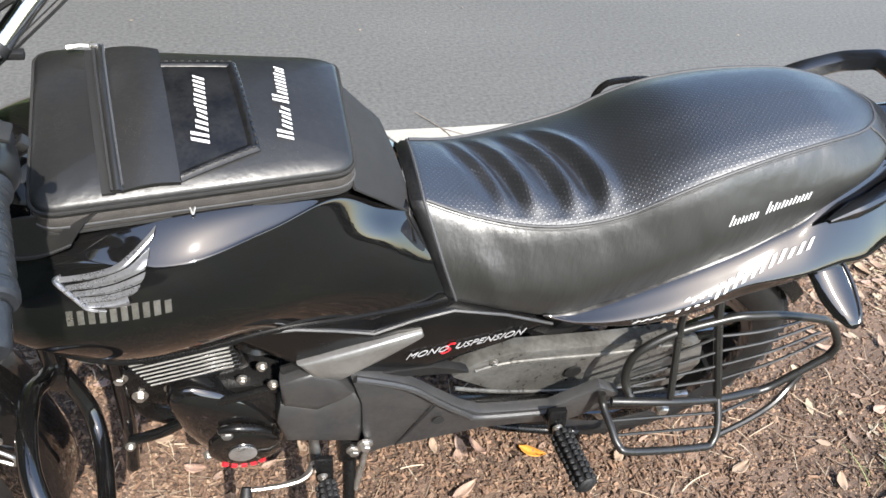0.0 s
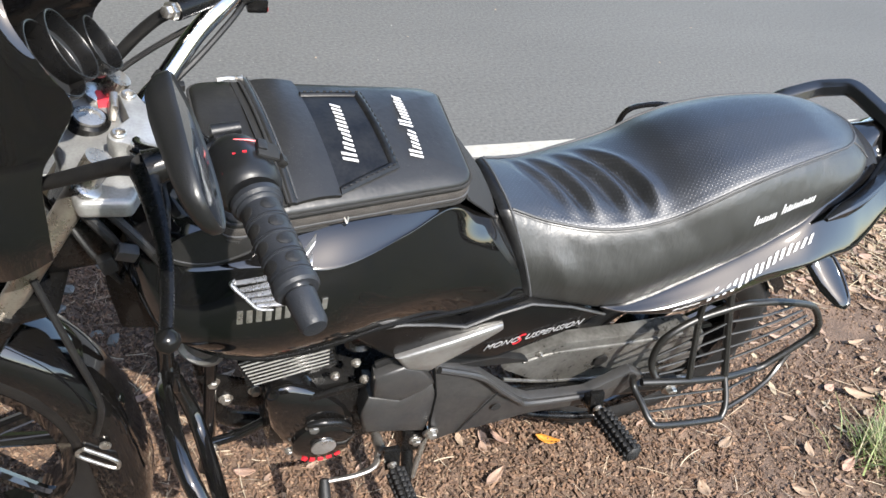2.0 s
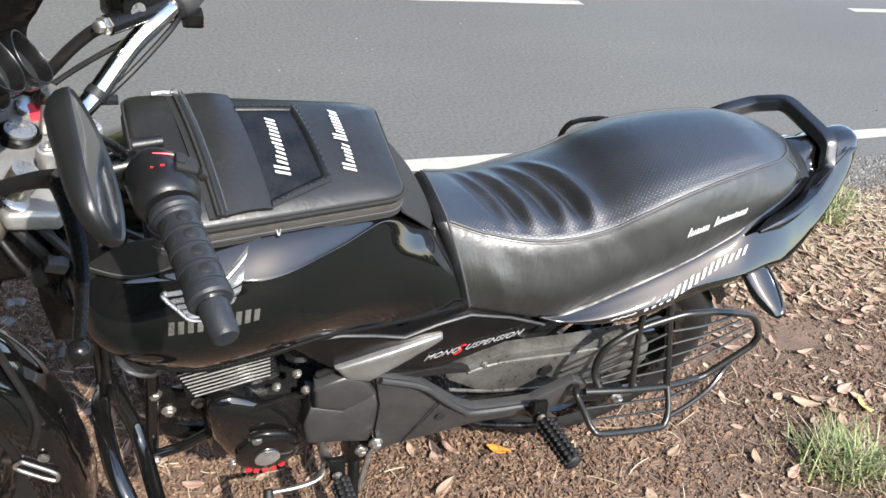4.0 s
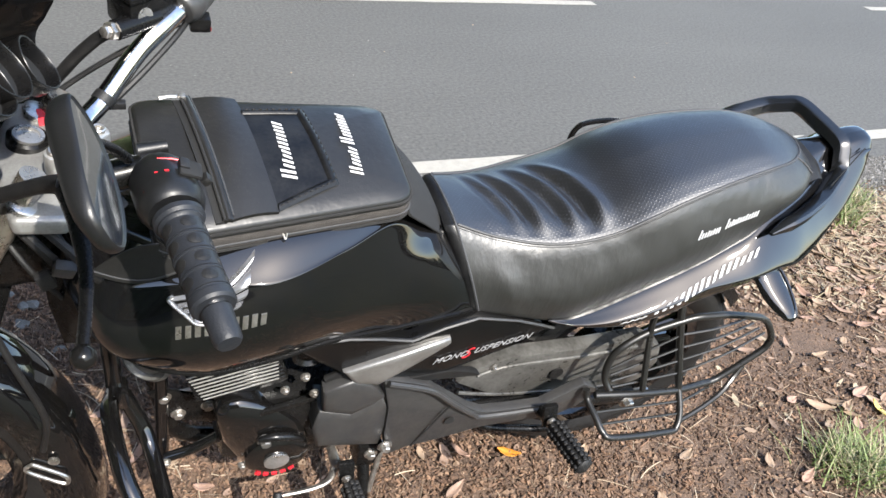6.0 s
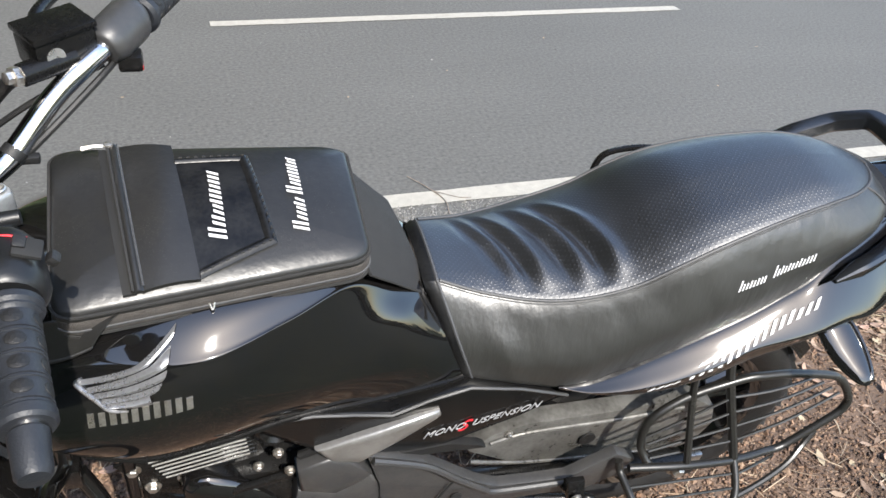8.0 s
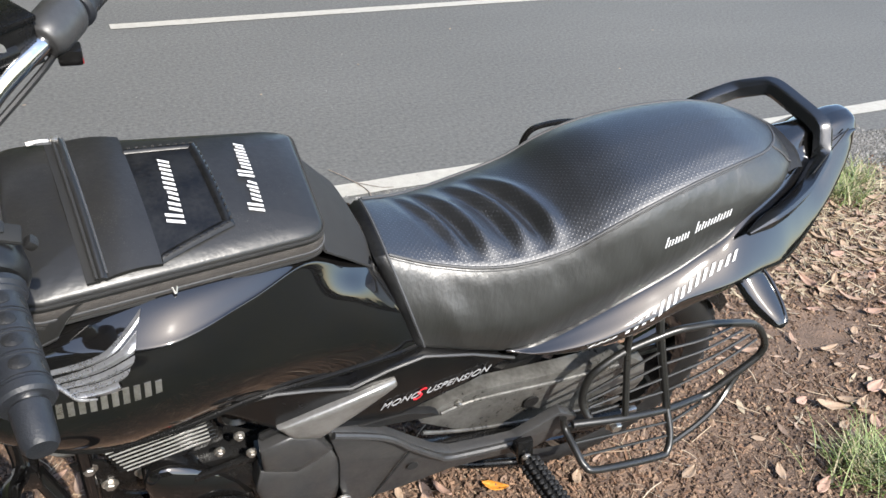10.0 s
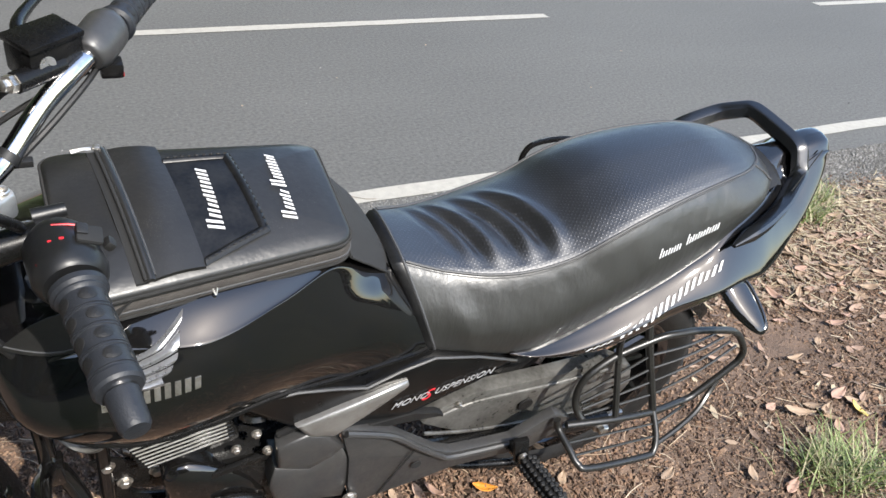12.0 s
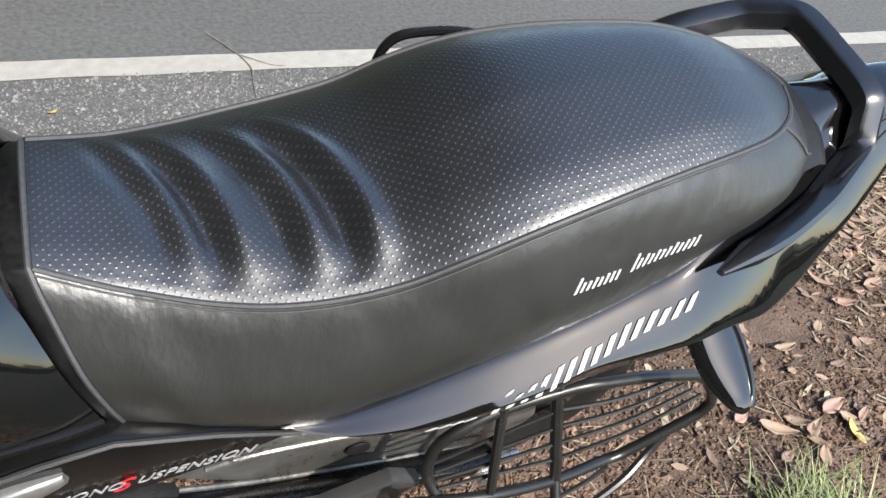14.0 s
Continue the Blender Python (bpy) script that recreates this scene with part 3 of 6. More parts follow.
# upright seam behind the rider's end of the skirt, and the small panel that closes the rear
k0 = int(NS * 0.86)
part("rear_piping", tube([sr[k0 + int(0.05 * NS * f), int(21 * (1 - f))] + [0.001, -0.0012, 0] for f in np.linspace(0, 1, 12)], 0.0018, 6), THREAD, seat)
on_skirt = snap(skirt, 0.0006)
word_bars((0.342, -0.3, 0.843), (1, 0, 0.25), (-0.1, 0, 1), 0.046, 0.015, 8, WHITE_PRINT, seat, slant=0.3, depth=0.0006, seed=7, gap=0.52, onto=on_skirt)
word_bars((0.397, -0.3, 0.857), (1, 0, 0.25), (-0.1, 0, 1), 0.072, 0.016, 12, WHITE_PRINT, seat, slant=0.3, depth=0.0006, seed=8, gap=0.52, onto=on_skirt)

# tail panels: upper edge under the seat, lower edge, and how far the shoulder stands out
COWL_TOP = [(0.108, -0.157, 0.673), (0.150, -0.158, 0.675), (0.200, -0.158, 0.690), (0.250, -0.156, 0.709), (0.300, -0.153, 0.729), (0.350, -0.149, 0.748), (0.400, -0.143, 0.767), (0.450, -0.137, 0.789), (0.500, -0.130, 0.815), (0.550, -0.122, 0.840), (0.600, -0.114, 0.858), (0.650, -0.102, 0.870), (0.700, -0.087, 0.885), (0.740, -0.070, 0.903), (0.775, -0.050, 0.917), (0.798, -0.034, 0.921)]
COWL_LOW = [(0.110, -0.158, 0.668), (0.155, -0.166, 0.660), (0.205, -0.171, 0.652), (0.255, -0.173, 0.647), (0.305, -0.172, 0.650), (0.355, -0.169, 0.657), (0.405, -0.164, 0.672), (0.455, -0.159, 0.694), (0.505, -0.152, 0.714), (0.555, -0.143, 0.728), (0.605, -0.130, 0.738), (0.655, -0.113, 0.746), (0.705, -0.094, 0.774), (0.745, -0.073, 0.818), (0.780, -0.046, 0.876), (0.800, -0.028, 0.912)]
COWL_OUT = [0.0, 0.010, 0.018, 0.023, 0.026, 0.027, 0.027, 0.027, 0.028, 0.029, 0.029, 0.027, 0.021, 0.015, 0.009, 0.002]


def inset(x):
    """How far the rear of the tail's upper edge is drawn in under the rail."""
    return max(0.0, min(1.0, (x - 0.50) / 0.12)) * max(0.0, min(1.0, (0.80 - x) / 0.10))


st = []
for a, b, o in zip(COWL_TOP, COWL_LOW, COWL_OUT):
    a, b, o = np.array(a), np.array(b), np.array([0, -o, 0])
    k = max(0.0, min(1.0, (a[0] - 0.40) / 0.2))
    o = o * (1 + 0.5 * k)
    a = a + np.array([0, 0.055, 0.016]) * inset(a[0])
    d = b - a
    st.append([b + [0, 0.022, -0.004], b + [0, 0.006, -0.003], b, a + d * (0.66 + 0.27 * k) + o * 0.85, a + d * (0.36 + 0.44 * k) + o * 1.22, a + d * (0.28 + 0.42 * k) + o * 1.28, a + d * (0.14 + 0.19 * k) + o * 0.72, a, a + [0, 0.020, 0.001]])
g = surf(st, 80, 40, mirror=False)
cowl = part("tail_panel", thicken(skin(g), 0.003), GLOSS_BLACK, bike, "glossy black tail panel with white wording bars", angle=60)
part("tail_panel", thicken(skin(g * [1, -1, 1]), 0.003), GLOSS_BLACK, bike, angle=60)
on_cowl = snap(cowl, 0.0016)
word_bars((0.238, -0.3, 0.677), (1, 0, 0.34), (-0.05, 0, 1), 0.050, 0.007, 4, WHITE_PRINT, cowl, slant=1.5, depth=0.0006, seed=3, tall_first=False, gap=0.56, onto=on_cowl)
word_bars((0.300, -0.3, 0.696), (1, 0, 0.47), (-0.1, 0, 1), 0.228, 0.0135, 15, WHITE_PRINT, cowl, slant=1.3, depth=0.0006, seed=5, gap=0.56, onto=on_cowl)
top = [[(x, -w, z), (x, -w * 0.6, z + 0.014), (x, 0, z + 0.018)] for x, w, z in ((x, w - 0.055 * inset(x), z + 0.016 * inset(x)) for x, w, z in ((0.600, 0.112, 0.858), (0.65, 0.101, 0.871), (0.70, 0.086, 0.886), (0.74, 0.069, 0.904), (0.775, 0.049, 0.918), (0.800, 0.032, 0.921), (0.806, 0.028, 0.900)))]
tail_top = part("tail_top", thicken(skin(surf(top, 40, 14)), 0.003), GLOSS_BLACK, bike, "glossy black tail top", angle=60)
part("seam_groove", tube([(0.672 + 0.10 * f, -0.090 + 0.052 * f, 0.8855 + 0.043 * f) for f in np.linspace(0, 1, 8)], 0.0012, 5), DARK_GAP, tail_top)
part("rear_pad", loft([[Vector((x - 3.0 * (y * w) ** 2, y * w, z - 1.9 * (y * w) ** 2)) for y in np.linspace(-1, 1, 15)] for x, z, w in ((0.640, 0.906, 0.084), (0.658, 0.910, 0.080), (0.674, 0.902, 0.076), (0.680, 0.886, 0.074))], closed=False), RUBBER, bike, "dull black rubber pad behind the seat", angle=60)
lamp = part("tail_light", loft([[Vector((x, y, z)) for y, z in ((-w, 0.84), (-w, 0.885), (0, 0.900), (w, 0.885), (w, 0.84), (0, 0.832))] for x, w in ((0.74, 0.05), (0.79, 0.034), (0.802, 0.024))]), RED_LENS, bike, "red tail light")

# grab rail: a flat tube round the tail
RAIL = [(0.500, 0.150, 0.825), (0.595, 0.140, 0.885), (0.655, 0.128, 0.914), (0.703, 0.096, 0.940), (0.720, -0.030, 0.935), (0.714, -0.064, 0.892), (0.662, -0.100, 0.862), (0.600, -0.127, 0.850), (0.512, -0.152, 0.836)]
seg_ = [np.array(p) for p in RAIL]
rl = np.concatenate([np.linspace(a, c, 18, endpoint=False) for a, c in zip(seg_, seg_[1:])] + [seg_[-1:]])
for _ in range(14):
    rl[1:-1] = (rl[:-2] + 2 * rl[1:-1] + rl[2:]) / 4
NR = len(rl) - 1
rings = []
for i, p in enumerate(rl):
    d = Vector(rl[min(i + 1, NR)] - rl[max(i - 1, 0)]).normalized()
    out_ = Vector((d.y, -d.x, 0)).normalized()
    up = Vector((0, 0, 1))
    fade = min(1, min(i, NR - i) / 14 + 0.25)
    rings.append([Vector(p) + out_ * a * fade + up * b * fade for a, b in ((-0.010, -0.011), (0.013, -0.016), (0.018, -0.009), (0.012, 0.006), (0.007, 0.010), (-0.007, 0.013), (-0.012, 0.009))])
part("grab_rail", loft(rings), RAIL_PAINT, bike, "black grab rail round the tail", angle=28)
part("hand_loop", tube([(0.262, 0.165, 0.775), (0.266, 0.178, 0.805), (0.282, 0.182, 0.829), (0.320, 0.182, 0.838), (0.362, 0.180, 0.838), (0.375, 0.178, 0.831), (0.377, 0.172, 0.805)], 0.0055, 8, smooth=40), SATIN_BLACK, bike, "black wire hand loop")

# turn signals: a flat petal with a slim lens along its rear edge
for s in (1, -1):
    PETAL = [(0.548, 0.128, 0.752, 0.014, 0.012), (0.553, 0.150, 0.742, 0.026, 0.015), (0.562, 0.175, 0.728, 0.030, 0.016), (0.570, 0.200, 0.714, 0.029, 0.015), (0.577, 0.222, 0.704, 0.023, 0.012), (0.582, 0.240, 0.697, 0.014, 0.008), (0.585, 0.247, 0.694, 0.006, 0.004)]
    pet = spline(PETAL, 26)
    rings = [[Vector((x + a * math.cos(q), -s * (y - 0.35 * b * math.sin(q)), z + b * math.sin(q) + 0.12 * a * math.cos(q))) for q in np.linspace(0, 2 * math.pi, 18, endpoint=False)] for x, y, z, a, b in pet]
    sig = part("turn_signal", loft(rings), GLOSS_BLACK, bike, "black turn signal with slim smoked lens")
    rings = [[Vector((x + a * 0.86 + 0.006 * math.cos(q), -s * y, z + b * 0.75 * math.sin(q) + 0.1 * a)) for q in np.linspace(0, 2 * math.pi, 10, endpoint=False)] for x, y, z, a, b in pet[6:24]]
    part("lens", loft(rings), SMOKE_LENS, sig, "smoked clear lens")
    part("stalk", block((0.556, -s * 0.120, 0.756), (0.050, 0.03, 0.045), bevel=0.008), SATIN_BLACK, sig)

# side cover, silver trim, footrest plate
cover = panel("side_cover", [(-0.345, -0.150, 0.675), (-0.300, -0.155, 0.694), (-0.255, -0.157, 0.697), (-0.200, -0.157, 0.685), (-0.145, -0.155, 0.668), (-0.090, -0.152, 0.688), (-0.030, -0.150, 0.697), (0.050, -0.150, 0.675), (0.133, -0.150, 0.641), (0.066, -0.150, 0.600), (-0.047, -0.148, 0.549), (-0.110, -0.148, 0.545), (-0.171, -0.150, 0.560), (-0.26, -0.150, 0.600)], 0.02, COVER_BLACK, bike, "black side cover with wording", bulge=0.004)
part("silver_edge", tube([(-0.335, -0.158, 0.685), (-0.300, -0.161, 0.696), (-0.255, -0.163, 0.700), (-0.200, -0.163, 0.689), (-0.145, -0.161, 0.671), (-0.090, -0.158, 0.690), (-0.032, -0.155, 0.701), (0.050, -0.155, 0.679), (0.131, -0.154, 0.643)], 0.0028, 6), GREY_PLASTIC, cover)
panel("silver_trim", [(-0.252, -0.160, 0.607), (-0.205, -0.164, 0.626), (-0.160, -0.166, 0.643), (-0.110, -0.164, 0.657), (-0.074, -0.160, 0.662), (-0.070, -0.160, 0.650), (-0.120, -0.163, 0.612), (-0.189, -0.164, 0.562), (-0.228, -0.160, 0.570)], 0.014, SILVER_PLASTIC, bike, "silver plastic trim", bulge=0.006)
plate_out = [(-0.175, -0.158, 0.565), (-0.128, -0.160, 0.548), (-0.081, -0.160, 0.523), (-0.024, -0.160, 0.468), (0.028, -0.158, 0.417), (0.062, -0.158, 0.396), (0.125, -0.160, 0.392), (0.186, -0.165, 0.397), (0.265, -0.168, 0.454), (0.309, -0.168, 0.425), (0.278, -0.168, 0.375), (0.232, -0.166, 0.345), (0.150, -0.162, 0.346), (0.070, -0.160, 0.345), (-0.011, -0.165, 0.340), (-0.095, -0.168, 0.335), (-0.128, -0.165, 0.312), (-0.143, -0.160, 0.384), (-0.149, -0.158, 0.469)]
fp = part("footrest_plate", plate(plate_out, 0.022, 0.005), GREY_PLASTIC, bike, "grey footrest plate")
part("ridge", tube([(-0.165, -0.163, 0.558), (-0.081, -0.165, 0.519), (-0.024, -0.165, 0.462), (0.028, -0.163, 0.411), (0.062, -0.163, 0.390), (0.186, -0.169, 0.391)], 0.006, 8, smooth=40), GREY_PLASTIC, fp)
part("seam_groove", tube([(-0.024, -0.1655, 0.465), (-0.085, -0.170, 0.342)], 0.0018, 5), DARK_GAP, fp)
# Dark disc on the solid plate stands for the shade inside a hole.
part("hole_shade", spin([(0, 0.010), (0.002, 0.010), (0.002, 0.005)], (-0.016, -0.164, 0.402), (0, -1, 0), 20), DARK_GAP, fp)
bolt(fp, (-0.137, -0.168, 0.352), r=0.009, h=0.010)
panel("knuckle", [(-0.120, -0.150, 0.545), (-0.040, -0.150, 0.548), (0.010, -0.15, 0.53), (0.022, -0.15, 0.520), (-0.030, -0.15, 0.525), (-0.085, -0.15, 0.530)], 0.015, RUBBER, bike)

# lettering on the side cover
for text, mt, x0, size in (("MONO", GREY_PRINT, -0.092, 0.021), ("S", RED_PRINT, -0.040, 0.036), ("USPENSION", GREY_PRINT, -0.019, 0.021)):
    cu = bpy.data.curves.new("lettering", "FONT")
    cu.body, cu.size, cu.shear, cu.extrude, cu.space_character = text, size * 0.93, 0.45, 0.0005, 1.05
    tmp = new("lettering", cu)
    mesh = bpy.data.meshes.new_from_object(tmp.evaluated_get(bpy.context.evaluated_depsgraph_get()))
    bpy.data.objects.remove(tmp)
    mesh.materials.clear()
    mesh.materials.append(mt)
    along = Vector((1, 0, 0.222)).normalized()
    upw = Vector((0.02, 0.02, 1)).normalized()
    nrm = along.cross(upw)
    base = Vector((x0, -0.157, 0.588 + 0.222 * (x0 + 0.092) - (0.006 if text == "S" else 0)))
    mesh.transform(Matrix.Translation(base) @ Matrix((along, upw, nrm)).transposed().to_4x4())
    ob = new("lettering", mesh)
    ob.parent = cover

# engine
engine = part("engine", block((-0.30, 0.0, 0.385), (0.27, 0.22, 0.19), bevel=0.03), DARK_METAL, bike, "black air-cooled engine with silver fins")
part("sump", block((-0.27, 0.0, 0.285), (0.20, 0.19, 0.08), bevel=0.02), DARK_METAL, engine)
tilt = pose(0, 0, 0, 0, -14, 0)
for k in range(12):
    z = 0.508 + k * 0.0100
    p = tilt @ Vector((0, 0, z - 0.5))
    bm = block((0, 0, 0), (0.150, 0.206, 0.0030), m=tilt, bevel=0.0009, segments=1)
    bmesh.ops.translate(bm, vec=(-0.400 + p.x, 0, 0.512 + p.z), verts=bm.verts)
    part("fin", bm, DARK_METAL, engine)
    if k < 8:
        bm = block((0, -0.1036, 0), (0.148 - 0.003 * (7 - k), 0.0016, 0.0018), m=tilt)
        bmesh.ops.translate(bm, vec=(-0.400 + p.x, 0, 0.512 + p.z), verts=bm.verts)
        part("fin_edge", bm, FIN_EDGE, engine, smooth=False)
part("barrel", block((-0.400, 0, 0.565), (0.140, 0.186, 0.17), m=tilt, bevel=0.02), DARK_METAL, engine)
part("cylinder_head", block((-0.440, 0, 0.655), (0.165, 0.195, 0.055), m=tilt, bevel=0.022), DARK_METAL, engine)
mag = panel("magneto_cover", [(-0.445, -0.112, 0.470), (-0.430, -0.112, 0.492), (-0.405, -0.112, 0.497), (-0.355, -0.115, 0.473), (-0.303, -0.118, 0.430), (-0.278, -0.118, 0.380), (-0.268, -0.118, 0.330), (-0.276, -0.118, 0.288), (-0.300, -0.118, 0.268), (-0.335, -0.116, 0.264), (-0.373, -0.114, 0.280), (-0.405, -0.112, 0.318), (-0.428, -0.112, 0.370), (-0.440, -0.112, 0.425)], 0.05, GLOSS_BLACK, engine, "glossy black engine side cover", bulge=0.018, bevel=0.012)
part("cover_boss", spin([(0, 0.060), (0.012, 0.058), (0.018, 0.050), (0.020, 0.040), (0.021, 0.001)], (-0.335, -0.126, 0.338), (0, -1, 0), 40), GLOSS_BLACK, mag)
part("cover_rib", tube([(-0.372, -0.139, 0.405), (-0.345, -0.142, 0.412), (-0.315, -0.141, 0.402), (-0.292, -0.139, 0.382)], [0.005, 0.008, 0.008, 0.005], 10, smooth=18), DARK_METAL, mag)
part("badge_disc", spin([(0, 0.023), (0.003, 0.023), (0.004, 0.020), (0.003, 0.012), (0.004, 0.004), (0.0035, 0.001)], (-0.338, -0.1475, 0.338), (0, -1, 0), 32), SILVER, mag, "silver disc")
bm = bmesh.new()
for k in range(5):
    a = radians(232 + k * 19)
    block((-0.338 + 0.050 * math.cos(a), -0.1450, 0.338 + 0.050 * math.sin(a)), (0.010, 0.004, 0.0065), m=pose(0, 0, 0, 0, -math.degrees(a) - 90, 0), bm=bm)
part("wording_bars", bm, RED_PRINT, mag, smooth=False)
bolt(mag, (-0.360, -0.136, 0.395), r=0.010, h=0.012, material=DUSTY_STEEL)
part("crank_shell", block((-0.315, -0.06, 0.385), (0.20, 0.12, 0.16), bevel=0.035), DARK_METAL, engine)
sc = panel("sprocket_cover", [(-0.275, -0.150, 0.484), (-0.220, -0.152, 0.464), (-0.164, -0.152, 0.506), (-0.146, -0.150, 0.459), (-0.138, -0.150, 0.400), (-0.144, -0.150, 0.335), (-0.200, -0.150, 0.350), (-0.268, -0.150, 0.368), (-0.282, -0.150, 0.43)], 0.06, GREY_PLASTIC, engine, "grey sprocket cover", bulge=0.006)
panel("cover_cap", [(-0.276, -0.158, 0.552), (-0.231, -0.160, 0.577), (-0.197, -0.160, 0.560), (-0.163, -0.158, 0.512), (-0.181, -0.158, 0.493), (-0.220, -0.160, 0.474), (-0.272, -0.158, 0.496)], 0.03, GREY_PLASTIC, engine, "grey ribbed cap", bulge=0.005)
# Dark lump added for the lit facet along the engine side cover's top.
part("cover_lump", plate([(-0.375, -0.125, 0.455), (-0.37, -0.125, 0.470), (-0.28, -0.128, 0.497), (-0.272, -0.128, 0.485)], 0.01, 0.003), DARK_METAL, engine)
for p in ((-0.369, -0.118, 0.436), (-0.405, -0.10, 0.480), (-0.285, -0.135, 0.520), (-0.330, -0.115, 0.512), (-0.30, -0.12, 0.55), (-0.395, -0.13, 0.31)):
    bolt(engine, p, r=0.0055)
part("carburettor", spin([(-0.04, 0.022), (-0.03, 0.030), (0.0, 0.032), (0.02, 0.026), (0.05, 0.022)], (-0.27, -0.06, 0.600), (1, 0, 0.2), 24), DARK_METAL, engine)
part("cable_drum", spin([(0, 0.032), (0.012, 0.032), (0.016, 0.026), (0.010, 0.02), (0.012, 0.004)], (-0.300, -0.118, 0.628), (0, -1, 0), 28), SATIN_BLACK, engine)
part("intake_boot", tube([(-0.25, -0.06, 0.585), (-0.20, -0.075, 0.565), (-0.15, -0.08, 0.56)], [0.026, 0.030, 0.034], 16, smooth=16), RUBBER, engine)
part("hose", tube([(-0.27, -0.135, 0.56), (-0.235, -0.14, 0.585), (-0.20, -0.13, 0.60)], 0.007, 8, smooth=12), RUBBER, engine)

# frame tubes, engine mount, horn
frame_ = part("frame", tube([(-0.63, 0, 0.86), (-0.575, 0, 0.70), (-0.535, 0, 0.45), (-0.50, 0, 0.27), (-0.43, 0, 0.22)], 0.017, 12, smooth=40), SATIN_BLACK, bike, "black steel frame tube")
part("frame_rail", tube([(0.0, -0.11, 0.60), (0.15, -0.12, 0.645), (0.36, -0.12, 0.68), (0.56, -0.10, 0.76)], 0.012, 10, smooth=30), SATIN_BLACK, frame_)
part("frame_rail", tube([(0.0, 0.11, 0.60), (0.15, 0.12, 0.645), (0.36, 0.12, 0.68), (0.56, 0.10, 0.76)], 0.012, 10, smooth=30), SATIN_BLACK, frame_)
part("under_tray", block((0.34, 0, 0.735), (0.44, 0.20, 0.03), m=pose(0, 0, 0, 0, -18, 0), bevel=0.008), SATIN_BLACK, frame_)
part("battery_box", block((0.01, 0.0, 0.60), (0.22, 0.20, 0.16), bevel=0.015), SATIN_BLACK, frame_)
part("engine_mount", plate([(-0.548, -0.040, 0.452), (-0.520, -0.040, 0.456), (-0.430, -0.040, 0.405), (-0.405, -0.040, 0.350), (-0.415, -0.040, 0.325), (-0.460, -0.040, 0.338), (-0.50, -0.040, 0.360)], 0.006, 0.002), SATIN_BLACK, frame_)
for p in ((-0.521, -0.041, 0.434), (-0.497, -0.041, 0.376), (-0.445, -0.041, 0.389), (-0.42, -0.041, 0.345)):
    bolt(frame_, p, r=0.009, h=0.009)
horn = part("horn", spin([(-0.02, 0.012), (-0.012, 0.03), (0, 0.040), (0.006, 0.042), (0.010, 0.036), (0.004, 0.028), (0.012, 0.014), (0.012, 0.001)], (-0.545, -0.075, 0.600), (-0.5, -0.8, 0.2), 32), DUSTY_STEEL, bike, "silver horn")
part("bracket", tube([(-0.555, -0.06, 0.60), (-0.53, -0.03, 0.615), (-0.52, 0, 0.63)], 0.006, 8), STEEL, horn)

# crash guard
GUARD = [(-0.605, 0.0, 0.745), (-0.604, -0.040, 0.725), (-0.600, -0.062, 0.640), (-0.597, -0.072, 0.540), (-0.602, -0.100, 0.545), (-0.606, -0.150, 0.585), (-0.602, -0.215, 0.600), (-0.592, -0.275, 0.590), (-0.570, -0.325, 0.555), (-0.545, -0.340, 0.500), (-0.532, -0.315, 0.450), (-0.534, -0.240, 0.405), (-0.545, -0.150, 0.405), (-0.560, -0.095, 0.440), (-0.585, -0.075, 0.510)]
gp = spline(GUARD, 110)
cg = part("crash_guard", tube(gp, 0.0135, 14), GLOSS_BLACK, bike, "black tubular crash guard")
part("crash_guard", tube(gp * [1, -1, 1], 0.0135, 14), GLOSS_BLACK, bike)
part("joint_plate", block((-0.592, -0.078, 0.520), (0.030, 0.035, 0.045), bevel=0.006), GLOSS_BLACK, cg)
part("brace", tube([(-0.524, -0.069, 0.280), (-0.47, -0.070, 0.300), (-0.423, -0.072, 0.337)], 0.010, 10, smooth=14), GLOSS_BLACK, cg)
part("brace", tube([(-0.524, -0.030, 0.52), (-0.526, -0.045, 0.297), (-0.535, -0.060, 0.17)], 0.0125, 10, smooth=14), GLOSS_BLACK, cg)
bolt(cg, (-0.524, -0.082, 0.282), r=0.006)
bolt(cg, (-0.423, -0.084, 0.338), r=0.006)

# chain case, swing arm, silencer
cc = part("chain_case", plate([(0.020, -0.095, 0.415), (0.060, -0.095, 0.455), (0.127, -0.095, 0.475), (0.303, -0.095, 0.470), (0.440, -0.095, 0.475), (0.505, -0.095, 0.430), (0.525, -0.095, 0.370), (0.505, -0.095, 0.310), (0.440, -0.095, 0.280), (0.376, -0.095, 0.290), (0.15, -0.095, 0.325)], 0.035, 0.008), DUSTY_STEEL, bike, "dusty metal chain case")
part("pressed_rib", tube([(0.060, -0.098, 0.435), (0.127, -0.098, 0.452), (0.300, -0.098, 0.448), (0.43, -0.098, 0.452)], 0.004, 8, smooth=20), DUSTY_STEEL, cc)
part("pressed_rib", tube([(0.03, -0.098, 0.385), (0.15, -0.098, 0.350), (0.37, -0.098, 0.318), (0.44, -0.098, 0.305)], 0.004, 8, smooth=20), DUSTY_STEEL, cc)
part("inspection_plug", spin([(0, 0.016), (0.003, 0.016), (0.004, 0.012), (0.002, 0.004)], (0.25, -0.098, 0.40), (0, -1, 0), 20), RUBBER, cc)
for p in ((0.09, -0.097, 0.455), (0.40, -0.097, 0.458), (0.30, -0.097, 0.325)):
    bolt(cc, p, r=0.005)
sw = part("swing_arm", tube([(-0.05, -0.10, 0.345), (0.20, -0.115, 0.325), (0.46, -0.12, 0.305)], 0.020, 12, flat=1.3), DARK_METAL, bike)
